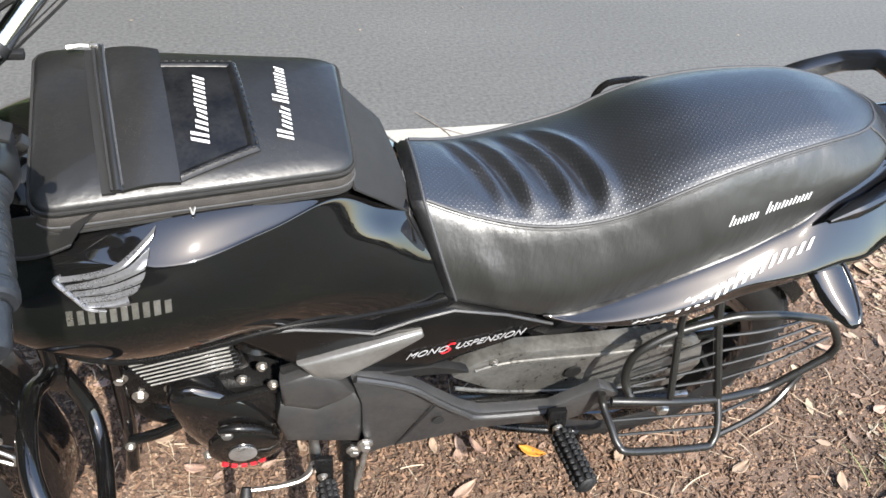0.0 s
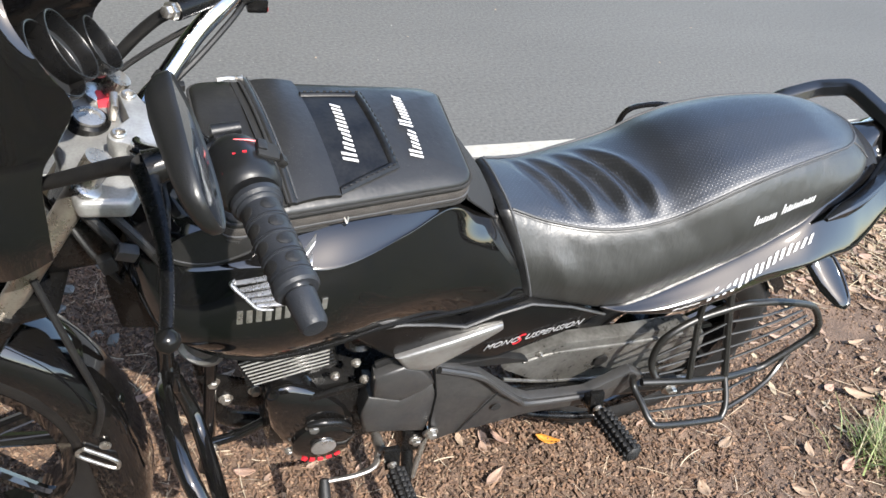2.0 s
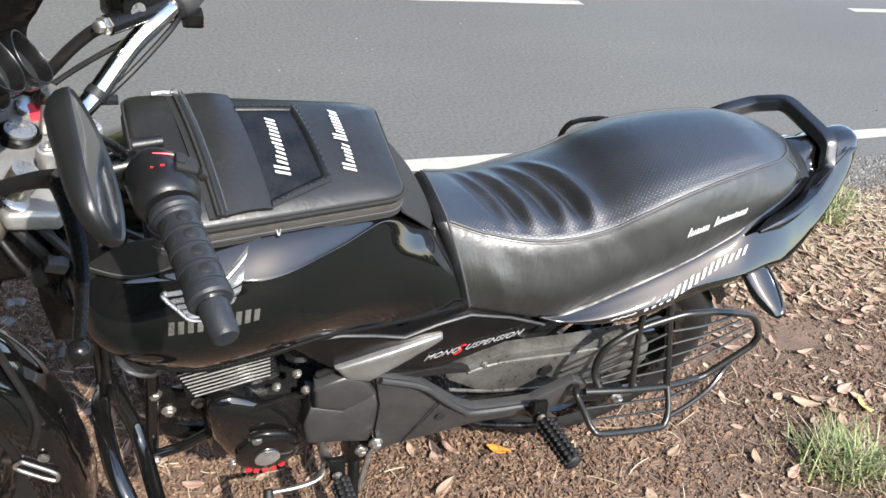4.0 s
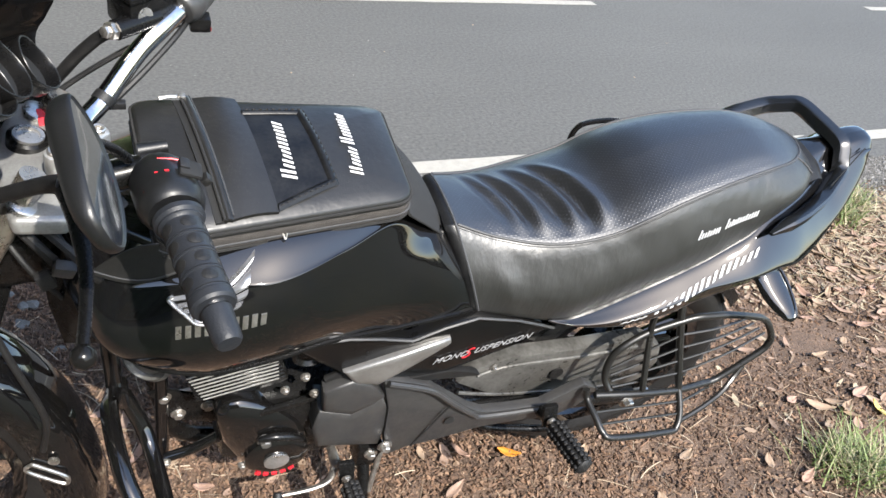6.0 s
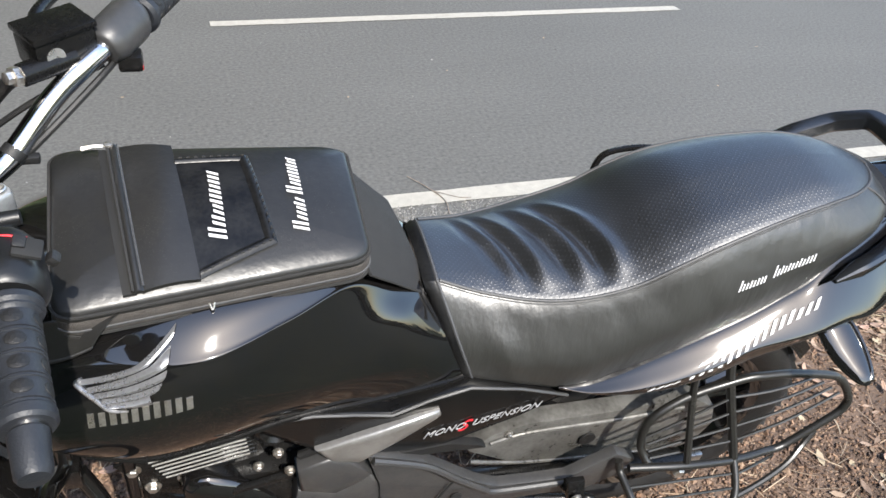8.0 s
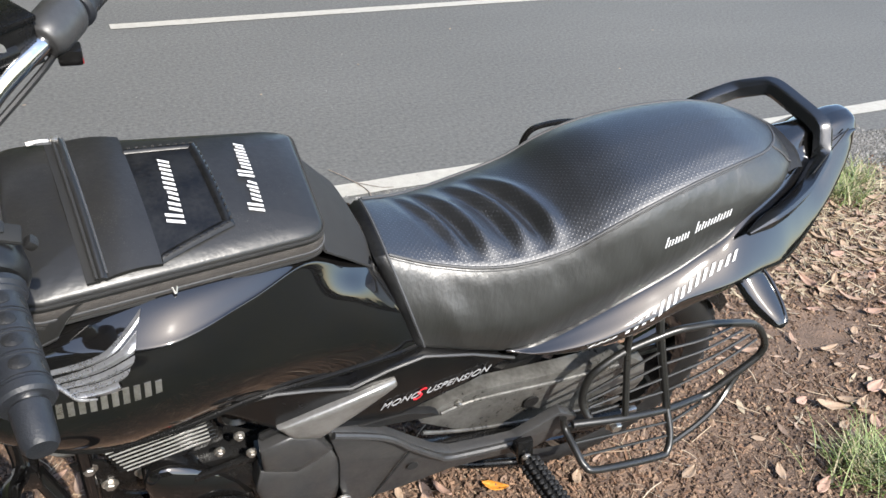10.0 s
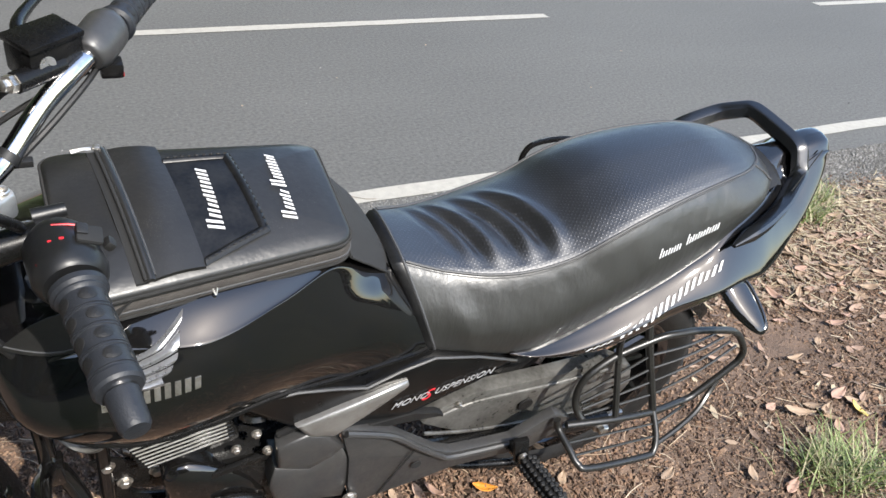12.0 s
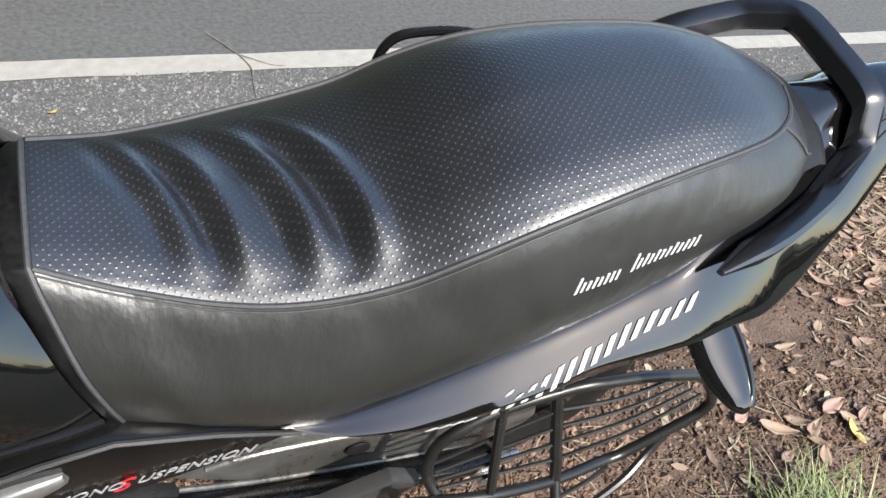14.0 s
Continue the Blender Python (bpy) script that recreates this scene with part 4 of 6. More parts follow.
bolt(sw, (0.445, -0.142, 0.305), r=0.013, h=0.014)
part("chain_adjuster", block((0.475, -0.125, 0.303), (0.06, 0.012, 0.035), bevel=0.004), STEEL, sw)
part("swing_arm", tube([(-0.05, 0.10, 0.345), (0.20, 0.115, 0.325), (0.46, 0.12, 0.305)], 0.020, 12, flat=1.3), DARK_METAL, bike)
part("silencer", tube([(-0.45, 0.09, 0.26), (-0.25, 0.11, 0.20), (0.05, 0.13, 0.225), (0.10, 0.14, 0.24), (0.25, 0.16, 0.28), (0.52, 0.18, 0.35), (0.54, 0.18, 0.355)], [0.019, 0.019, 0.020, 0.034, 0.045, 0.043, 0.02], 18, smooth=40), CHROME, bike, "chrome silencer")
part("shock_absorber", tube([(0.06, 0, 0.36), (-0.02, 0, 0.60)], 0.028, 14), SATIN_BLACK, bike)

# rests, pedal lever, stand
for s, (pv, en), nm in ((1, ((0.186, -0.206, 0.402), (0.187, -0.330, 0.440)), "rear_footpeg"), (1, ((-0.205, -0.180, 0.280), (-0.200, -0.300, 0.295)), "front_footpeg")):
    pv, en = Vector(pv), Vector(en)
    d = (en - pv).normalized()
    rest = part(nm, tube([pv - d * 0.03, pv, pv + d * 0.02], [0.010, 0.012, 0.011], 10), SATIN_BLACK, bike, "black rubber footpeg")
    bm = tube([pv + d * 0.012, pv + d * 0.016, en, en + d * 0.003], [0.012, 0.0165, 0.0165, 0.012], 12, flat=0.8)
    part("rubber", bm, RUBBER, rest)
    n = 9
    rib = bmesh.new()
    for k in range(n):
        c0 = pv + d * 0.022 + (en - pv - d * 0.028) * (k / (n - 1))
        for a in np.linspace(0, 2 * math.pi, 8, endpoint=False):
            sd = d.orthogonal().normalized()
            o = sd * math.cos(a) + d.cross(sd) * math.sin(a) * 0.8
            block(c0 + o * 0.0165, (0.0085, 0.0085, 0.007), bm=rib, bevel=0.0015, segments=1)
    tagged(part("rubber_studs", rib, RUBBER, rest), kind="stuff")
    part("fork_bracket", plate([pv + Vector((-0.016, 0.014, 0.030)), pv + Vector((0.016, 0.014, 0.028)), pv + Vector((0.016, -0.004, -0.012)), pv + Vector((-0.014, -0.004, -0.012))], 0.01, 0.002), SATIN_BLACK, rest)
    bolt(rest, pv + Vector((-0.004, -0.008, 0.010)), r=0.006)
part("hanger", tube([(0.186, -0.170, 0.385), (0.186, -0.200, 0.402)], 0.013, 10), SATIN_BLACK, bike)
gl = part("gear_lever", tube([(-0.215, -0.130, 0.268), (-0.232, -0.165, 0.262), (-0.270, -0.178, 0.262), (-0.337, -0.182, 0.268)], [0.009, 0.0075, 0.0065, 0.006], 10, smooth=20, flat=0.7), STEEL, bike, "steel gear lever with rubber tip")
part("shaft_clamp", tube([(-0.215, -0.10, 0.262), (-0.215, -0.150, 0.270)], [0.009, 0.012], 14), STEEL, gl)
part("toe_rubber", tube([(-0.337, -0.180, 0.276), (-0.339, -0.200, 0.262), (-0.341, -0.232, 0.245), (-0.341, -0.238, 0.243)], [0.008, 0.0115, 0.0115, 0.007], 12, smooth=14), RUBBER, gl)
st_ = part("side_stand", tube([(-0.15, -0.105, 0.27), (-0.155, -0.16, 0.20), (-0.16, -0.24, 0.062), (-0.13, -0.262, 0.060)], [0.015, 0.012, 0.010, 0.010], 12, smooth=24), SATIN_BLACK, bike, "black steel side stand")
part("stand_foot", block((-0.140, -0.262, 0.058), (0.07, 0.04, 0.006), m=pose(0, 0, 0, -12, 0, 0), bevel=0.002), SATIN_BLACK, st_)
part("stand_pivot", block((-0.150, -0.120, 0.278), (0.05, 0.045, 0.075), bevel=0.008), SATIN_BLACK, st_)
part("return_spring", tube([(-0.12, -0.128, 0.30), (-0.145, -0.17, 0.19)], 0.006, 10), STEEL, st_)
bolt(st_, (-0.150, -0.146, 0.292), r=0.009, h=0.009)
bolt(st_, (-0.128, -0.146, 0.310), r=0.007, h=0.009)
part("centre_stand", tube([(0.10, -0.09, 0.27), (0.13, -0.10, 0.235), (0.24, -0.115, 0.215), (0.29, -0.13, 0.225), (0.30, -0.135, 0.195)], 0.009, 10, smooth=24), SATIN_BLACK, bike)

# saree guard: thick outer tube, thin wires
gd = part("saree_guard", tube([(0.320, -0.200, 0.440), (0.303, -0.172, 0.470), (0.302, -0.160, 0.515), (0.318, -0.156, 0.548), (0.370, -0.150, 0.577), (0.440, -0.150, 0.599), (0.472, -0.152, 0.608), (0.500, -0.154, 0.609), (0.551, -0.156, 0.606), (0.625, -0.159, 0.590), (0.652, -0.162, 0.580), (0.672, -0.168, 0.562), (0.690, -0.177, 0.532), (0.690, -0.181, 0.512), (0.677, -0.184, 0.492), (0.610, -0.190, 0.434), (0.586, -0.192, 0.421), (0.560, -0.194, 0.420), (0.481, -0.205, 0.432), (0.379, -0.208, 0.450), (0.275, -0.195, 0.452)], 0.0075, 10, smooth=140), GUARD_PAINT, bike, "black wire guard beside the rear wheel")
part("lower_loop", tube([(0.262, -0.180, 0.455), (0.266, -0.190, 0.435), (0.270, -0.230, 0.425), (0.276, -0.258, 0.415), (0.300, -0.270, 0.408), (0.440, -0.268, 0.382), (0.466, -0.262, 0.385), (0.478, -0.240, 0.405), (0.481, -0.203, 0.437)], 0.0070, 10, smooth=80), GUARD_PAINT, gd)
part("post", tube([(0.365, -0.145, 0.63), (0.372, -0.152, 0.58), (0.379, -0.206, 0.458)], 0.0065, 8, smooth=16), GUARD_PAINT, gd)
part("post", tube([(0.435, -0.121, 0.66), (0.437, -0.145, 0.605), (0.481, -0.203, 0.437)], 0.0078, 8, smooth=16), GUARD_PAINT, gd)
for k in range(4):
    f = (k + 0.8) / 5
    a = Vector((0.303, -0.162, 0.505)).lerp(Vector((0.318, -0.196, 0.447)), f)
    b = Vector((0.443, -0.152, 0.592)).lerp(Vector((0.481, -0.203, 0.440)), f)
    c_ = Vector((0.585, -0.157, 0.603)).lerp(Vector((0.690, -0.178, 0.53)), f)
    part("wire", tube([a, b], 0.0028, 6), GUARD_PAINT, gd)
    part("wire", tube([b, b.lerp(c_, 0.5) + Vector((0, -0.006, 0)), c_], 0.0028, 6, smooth=8), GUARD_PAINT, gd)
for f in (0.35, 0.7):
    a = Vector((0.268, -0.195, 0.438)).lerp(Vector((0.280, -0.262, 0.412)), f)
    b = Vector((0.481, -0.205, 0.435)).lerp(Vector((0.470, -0.258, 0.388)), f)
    part("wire", tube([a, b], 0.0026, 6), GUARD_PAINT, gd)
part("lower_rail", tube([(0.472, -0.255, 0.392), (0.535, -0.240, 0.402), (0.590, -0.222, 0.415), (0.625, -0.203, 0.434), (0.648, -0.190, 0.460)], 0.0055, 8, smooth=30), GUARD_PAINT, gd)
part("wire", tube([(0.480, -0.225, 0.415), (0.530, -0.215, 0.423), (0.575, -0.200, 0.412)], 0.0032, 6, smooth=12), GUARD_PAINT, gd)


# wheels
def wheel(name, cx, r, w, label, m=None):
    e = bpy.data.objects.new(name, None)
    scene.collection.objects.link(e)
    e.parent = bike
    tagged(e, label)
    if m is not None:
        e.matrix_local = m
    prof = [(-w * 0.32, r - 0.085), (-w * 0.5, r - 0.06), (-w * 0.52, r - 0.035), (-w * 0.40, r - 0.012), (-w * 0.2, r - 0.002), (0, r), (w * 0.2, r - 0.002), (w * 0.40, r - 0.012), (w * 0.52, r - 0.035), (w * 0.5, r - 0.06), (w * 0.32, r - 0.085)]
    tyre = part("tyre", spin(prof, (cx, 0, r), (0, 1, 0), 72, hollow=True), RUBBER, e)
    bm = bmesh.new()
    for k in range(54):
        for s in (-1, 1):
            a = 2 * math.pi * (k + 0.25 * s) / 54
            mt = pose(cx, 0, r) @ pose(0, 0, 0, 0, -math.degrees(a) + 90, 0) @ pose(0, s * w * 0.24, r - 0.004, -s * 16, 0, s * 28)
            block((0, 0, 0), (0.018, w * 0.34, 0.010), m=mt, bm=bm)
    tagged(part("tread_blocks", bm, RUBBER, tyre, smooth=False), kind="stuff")
    rim = [(-w * 0.36, r - 0.098), (-w * 0.40, r - 0.076), (-w * 0.3, r - 0.078), (w * 0.3, r - 0.078), (w * 0.40, r - 0.076), (w * 0.36, r - 0.098)]
    part("rim", spin(rim, (cx, 0, r), (0, 1, 0), 64, hollow=True), GLOSS_BLACK, e)
    part("hub", spin([(-0.05, 0.02), (-0.045, 0.05), (0.045, 0.05), (0.05, 0.02)], (cx, 0, r), (0, 1, 0), 24), SATIN_BLACK, e)
    for k in range(5):
        for d in (-0.2, 0.2):
            a = 2 * math.pi * k / 5 + 0.3
            p0 = (cx + 0.045 * math.cos(a), 0, r + 0.045 * math.sin(a))
            p1 = (cx + (r - 0.09) * math.cos(a + d), 0, r + (r - 0.09) * math.sin(a + d))
            part("spoke", tube([p0, p1], [0.014, 0.011], 8), GLOSS_BLACK, e)
    return e


wheel("rear_wheel", 0.445, 0.305, 0.100, "black rear wheel with treaded tyre")
part("rear_mudguard", thicken(loft([[Vector((0.445 + math.cos(a) * (0.335 - d), y, 0.305 + math.sin(a) * (0.335 - d))) for y, d in ((-0.06, 0.03), (-0.05, 0.004), (0, 0), (0.05, 0.004), (0.06, 0.03))] for a in np.linspace(radians(150), radians(38), 24)], closed=False), 0.003), SATIN_BLACK, bike)
RAKE = 27.5
STEER = pose(-0.645, 0, 0.93) @ pose(0, 0, 0, 0, RAKE, 0) @ pose(0, 0, 0, 0, 0, -11) @ pose(0, 0, 0, 0, -RAKE, 0) @ pose(0.645, 0, -0.93)
wheel("front_wheel", -0.965, 0.300, 0.082, "black front wheel", STEER)


def front_part(name, bm, material, label="", parent=None, **kw):
    bm.transform(STEER)
    return part(name, bm, material, parent or bike, label, **kw)


# fork and fender
AX = Vector((-0.462, 0, -0.887))
for y in (-0.09, 0.09):
    a = Vector((-0.645, y, 0.985))
    front_part("fork_tube", tube([a, a + AX * 0.30], 0.0165, 18), FORK_STEEL, "dull steel fork tube")
    sl = front_part("fork_slider", tube([a + AX * 0.285, a + AX * 0.31, a + AX * 0.32, a + AX * 0.72], [0.024, 0.024, 0.0225, 0.0225], 18), SATIN_BLACK, "black fork slider")
rows = []
for a in np.linspace(radians(150), radians(-21), 50):
    flare = 0.020 * max(0, min(radians(45), radians(35) - a))
    rad = np.interp(math.degrees(a), [-21, -10, 0, 10, 30, 50, 65, 150], [0.366, 0.346, 0.332, 0.326, 0.334, 0.350, 0.356, 0.350])
    rows.append([Vector((-0.965 + math.cos(a) * (rad - d), y * (1 + flare), 0.30 + math.sin(a) * (rad - d))) for y, d in ((-0.066, 0.062 + 1.1 * flare), (-0.066, 0.030), (-0.058, 0.012), (-0.042, 0.003), (-0.02, 0), (0, 0), (0.02, 0), (0.042, 0.003), (0.058, 0.012), (0.066, 0.030), (0.066, 0.062 + 1.1 * flare))])
fd = front_part("front_fender", thicken(loft(rows, closed=False), 0.003), GLOSS_BLACK, "glossy black front fender", angle=60)
front_part("slot_trim", tube([(-0.716, -0.072, 0.387), (-0.671, -0.074, 0.357), (-0.665, -0.074, 0.342), (-0.675, -0.074, 0.335), (-0.726, -0.072, 0.369), (-0.716, -0.072, 0.387)], 0.0035, 8, smooth=30), STEEL, parent=fd)
front_part("fender_bolt", spin([(0, 0.009), (0.004, 0.009), (0.006, 0.006)], (-0.683, -0.070, 0.395), (0, -1, 0), 16), STEEL, parent=fd)
front_part("brake_cable", tube([(-0.735, -0.105, 0.80), (-0.700, -0.115, 0.68), (-0.675, -0.105, 0.55), (-0.69, -0.09, 0.45)], 0.0052, 8, smooth=30), RUBBER, "black cable")

# top yoke, risers, bar
yoke = part("top_yoke", loft([[Vector((-0.645 + x, y, z)) for x, y in ((-0.045, -0.115), (0.015, -0.120), (0.045, -0.060), (0.050, 0.0), (0.045, 0.060), (0.015, 0.120), (-0.045, 0.115), (-0.06, 0.06), (-0.07, 0), (-0.06, -0.06))] for z in (0.925, 0.952)]), CLAMP_ALLOY, bike, "silver alloy top yoke")
yb = bmesh.new()
yb.from_mesh(yoke.data)
bmesh.ops.bevel(yb, geom=yb.edges[:], offset=0.009, segments=3, affect="EDGES", profile=0.6)
yb.to_mesh(yoke.data)
yb.free()
yoke.data.shade_smooth()
# handlebar clamp: one cast bridge with waisted sides and four bolts
CLAMP = [Vector((-0.621, 0.032)), Vector((-0.586, 0.003)), Vector((-0.602, -0.074)), Vector((-0.637, -0.045))]
mid = sum(CLAMP, Vector((0, 0))) / 4
out = []
for k, p in enumerate(CLAMP):
    nxt = CLAMP[(k + 1) % 4]
    base = math.atan2(p.y - mid.y, p.x - mid.x)
    out += [p + 0.0135 * Vector((math.cos(base + a), math.sin(base + a))) for a in np.linspace(0.95, -0.95, 9)]
    waist = (p + nxt) / 2
    out.append(waist.lerp(mid, 0.30 if k in (1, 3) else -0.10))
tops = lambda q, z, k: [Vector((mid.x + (p.x - mid.x) * k, mid.y + (p.y - mid.y) * k, z + 0.10 * (mid.x - p.x))) for p in q]
clamp = part("handlebar_clamp", loft([tops(out, 0.958, 0.96), tops(out, 0.962, 1.0), tops(out, 0.986, 1.0), tops(out, 0.990, 0.97), tops(out, 0.991, 0.90)]), CLAMP_ALLOY, yoke, "silver cast handlebar clamp", angle=45)
for p in CLAMP:
    part("clamp_bolt", spin([(-0.001, 0.0088), (0.004, 0.0088), (0.0055, 0.0074), (0.005, 0.0045), (0.001, 0.004), (0.001, 0.001)], (p.x, p.y, 0.991 + 0.10 * (mid.x - p.x)), (0.1, 0, 1), 18), STEEL, clamp)
for y in (-0.09, 0.09):
    part("fork_cap", spin([(0, 0.020), (0.006, 0.020), (0.009, 0.016), (0.009, 0.001)], (-0.668 - 0.19 * y * -0.5, y, 0.950), (0.46, 0, 0.89), 20), SILVER, yoke)
BAR = [(-0.495, -0.415, 1.087), (-0.503, -0.37, 1.092), (-0.518, -0.29, 1.100), (-0.532, -0.225, 1.096), (-0.552, -0.165, 1.070), (-0.590, -0.100, 1.005), (-0.618, -0.055, 0.980), (-0.612, 0.0, 0.977), (-0.603, 0.036, 0.977), (-0.575, 0.069, 0.990), (-0.530, 0.113, 1.030), (-0.490, 0.145, 1.056), (-0.455, 0.185, 1.068), (-0.415, 0.255, 1.072), (-0.375, 0.335, 1.070)]
bar = part("handlebar", tube(BAR, 0.0135, 18, smooth=120), CHROME, bike, "chrome handlebar")
part("bar_strap", spin([(-0.006, 0.015), (0.006, 0.015)], (-0.576, 0.068, 0.989), (0.6, 0.6, 0.45), 16), RUBBER, bar)
part("strap_tab", block((-0.560, 0.068, 0.980), (0.022, 0.012, 0.010), bevel=0.002), RUBBER, bar)


def grip(p0, p1, parent):
    p0, p1 = Vector(p0), Vector(p1)
    d = (p1 - p0).normalized()
    L = (p1 - p0).length
    prof = [(-0.004, 0.0213), (0.0, 0.0258), (0.006, 0.0258), (0.009, 0.0232), (0.011, 0.0232), (0.013, 0.0208)]
    w = (L - 0.026) / 4
    for k in range(4):
        h = 0.014 + k * w
        prof += [(h, 0.0203), (h + w - 0.0066, 0.0203), (h + w - 0.0060, 0.0214), (h + w - 0.0040, 0.0214), (h + w - 0.0036, 0.0200), (h + w - 0.0028, 0.0200), (h + w - 0.0024, 0.0214), (h + w - 0.0006, 0.0214)]
    prof += [(L - 0.011, 0.0222), (L - 0.003, 0.0222), (L, 0.0200)]
    gr = part("grip", spin(prof, p0, d, 32), GRIP_RUBBER, parent, "dark rubber grip with paired rings and round pads", angle=25)
    bm = bmesh.new()
    s0 = d.orthogonal().normalized()
    for k in range(4):
        for a in np.linspace(0, 2 * math.pi, 5, endpoint=False):
            o = s0 * math.cos(a) + d.cross(s0) * math.sin(a)
            c0 = p0 + d * (0.014 + k * w + (w - 0.0066) / 2)
            q = o.cross(d)
            rings = []
            for rad, lift in ((1.0, -0.0010), (0.96, 0.0005), (0.70, 0.0011), (0.12, 0.0012)):
                ring = []
                for f in np.linspace(0, 2 * math.pi, 16, endpoint=False):
                    u, v = 0.0066 * rad * math.cos(f), 0.0086 * rad * math.sin(f)
                    ring.append(bm.verts.new(c0 + d * u + (o * math.cos(v / 0.0203) + q * math.sin(v / 0.0203)) * (0.0203 + lift)))
                rings.append(ring)
            for r0, r1 in zip(rings, rings[1:]):
                for n in range(16):
                    bm.faces.new((r0[n], r0[(n + 1) % 16], r1[(n + 1) % 16], r1[n]))
            bm.faces.new(rings[-1])
    bmesh.ops.recalc_face_normals(bm, faces=bm.faces)
    tagged(part("raised_pad", bm, RUBBER, gr), kind="stuff")
    part("bar_end", spin([(0, 0.0125), (0.003, 0.015), (0.036, 0.0135), (0.040, 0.011), (0.041, 0.001)], p1 + d * 0.001, d, 24), GRIP_RUBBER, parent, "grey bar end weight")
    return gr


grip((-0.520, -0.280, 1.100), (-0.500, -0.392, 1.090), bar)
grip((-0.425, 0.235, 1.071), (-0.372, 0.340, 1.070), bar)
# left switches, clutch perch and lever
ls = part("switch_housing", tube([(-0.533, -0.212, 1.096), (-0.531, -0.222, 1.099), (-0.524, -0.262, 1.101), (-0.522, -0.276, 1.101)], [0.022, 0.032, 0.034, 0.027], 20, smooth=16), SWITCH_GREY, bar, "black switch housing with red marks")
part("switch", block((-0.510, -0.240, 1.135), (0.011, 0.013, 0.009), m=pose(0, 0, 0, 10, 20, 0), bevel=0.003), RUBBER, ls)
part("switch_recess", block((-0.504, -0.243, 1.131), (0.024, 0.020, 0.006), m=pose(0, 0, 0, 8, 22, 0), bevel=0.003), DARK_GAP, ls)
part("switch", block((-0.488, -0.240, 1.114), (0.010, 0.012, 0.010), m=pose(0, 0, 0, 0, 50, 0), bevel=0.003), RUBBER, ls)
part("mark", tube([(-0.534, -0.224, 1.1305), (-0.520, -0.226, 1.1312), (-0.506, -0.228, 1.1285)], 0.0011, 6), RED_PRINT, ls)
part("mark", block((-0.536, -0.246, 1.1310), (0.005, 0.0016, 0.002)), RED_PRINT, ls, smooth=False)
part("mark", block((-0.527, -0.246, 1.1335), (0.004, 0.0016, 0.002)), RED_PRINT, ls, smooth=False)
part("mark", block((-0.549, -0.262, 1.1205), (0.0025, 0.006, 0.003)), RED_PRINT, ls, smooth=False)
cp = part("clutch_perch", tube([(-0.545, -0.195, 1.092), (-0.585, -0.200, 1.086), (-0.615, -0.205, 1.080)], [0.016, 0.017, 0.020], 14, smooth=12), SATIN_BLACK, bar, "black clutch lever perch")
part("perch_clamp", spin([(-0.010, 0.014), (-0.009, 0.018), (0.009, 0.018), (0.010, 0.014)], (-0.540, -0.195, 1.086), (-0.3, 0.9, -0.3), 20), CHROME, cp)
part("choke_stub", tube([(-0.550, -0.182, 1.106), (-0.520, -0.178, 1.108)], [0.0085, 0.0072], 14), SWITCH_GREY, cp)
lv = part("clutch_lever", tube([(-0.617, -0.205, 1.080), (-0.613, -0.240, 1.072), (-0.608, -0.300, 1.066), (-0.610, -0.350, 1.062), (-0.615, -0.392, 1.056)], [0.018, 0.012, 0.0085, 0.0075, 0.0075], 12, smooth=40, flat=0.7), SATIN_BLACK, bar, "black clutch lever with ball end")
part("cable_boot", tube([(-0.620, -0.200, 1.080), (-0.645, -0.165, 1.050), (-0.690, -0.125, 1.003), (-0.73, -0.10, 0.97)], [0.012, 0.0095, 0.009, 0.008], 12, smooth=30), RUBBER, lv)
part("lever_ball", spin([(-0.012, 0.001), (-0.010, 0.0065), (-0.004, 0.0115), (0.003, 0.012), (0.009, 0.008), (0.012, 0.001)], (-0.615, -0.400, 1.052), (0, -0.9, -0.4), 18), SATIN_BLACK, lv)
# left mirror
stem = part("mirror_stem", tube([(-0.560, -0.205, 1.115), (-0.575, -0.230, 1.150), (-0.595, -0.285, 1.205), (-0.602, -0.325, 1.232)], 0.0055, 10, smooth=30), SATIN_BLACK, bar)


def mirror_shell(center, along, nrm, parent):
    """A deep rounded shell with a lozenge of glass in it."""
    c, u, n = Vector(center), Vector(along).normalized(), Vector(nrm).normalized()
    w = n.cross(u)
    shape = [(-0.060, -0.004), (-0.056, 0.014), (-0.038, 0.030), (-0.010, 0.0365), (0.026, 0.029), (0.052, 0.010), (0.060, -0.006), (0.054, -0.024), (0.036, -0.036), (0.008, -0.032), (-0.026, -0.019)]
    shape = [(x, y * 1.2) for x, y in shape]
    ol = spline(shape[-2:] + shape + shape[:2], 14 * 6 + 1)[2 * 6:13 * 6]
    back = w * -0.002
    rings = [[c + (u * x + w * y) * s - n * d * (0.74 - 2.2 * (x + 0.02) if d > 0 else 1) + back * (max(d, 0) / 0.028) for x, y in ol] for s, d in ((0.93, -0.0012), (0.965, -0.0028), (1.0, -0.0015), (1.01, 0.003), (1.0, 0.010), (0.93, 0.018), (0.80, 0.024), (0.55, 0.027), (0.25, 0.028))]
    sh = part("mirror_shell", loft(rings), SWITCH_GREY, parent, "black mirror shell", angle=60)
    part("mirror_glass", loft([[c + (u * x + w * y) * s + n * d for x, y in ol] for s, d in ((0.945, -0.001), (0.94, 0.0014), (0.6, 0.0024), (0.2, 0.0028))]), MIRROR, sh, "mirror glass", angle=60)
    return sh


mirror_shell((-0.590, -0.394, 1.262), (0.228, -0.760, -0.608), (0.925, 0.01, 0.375), stem)
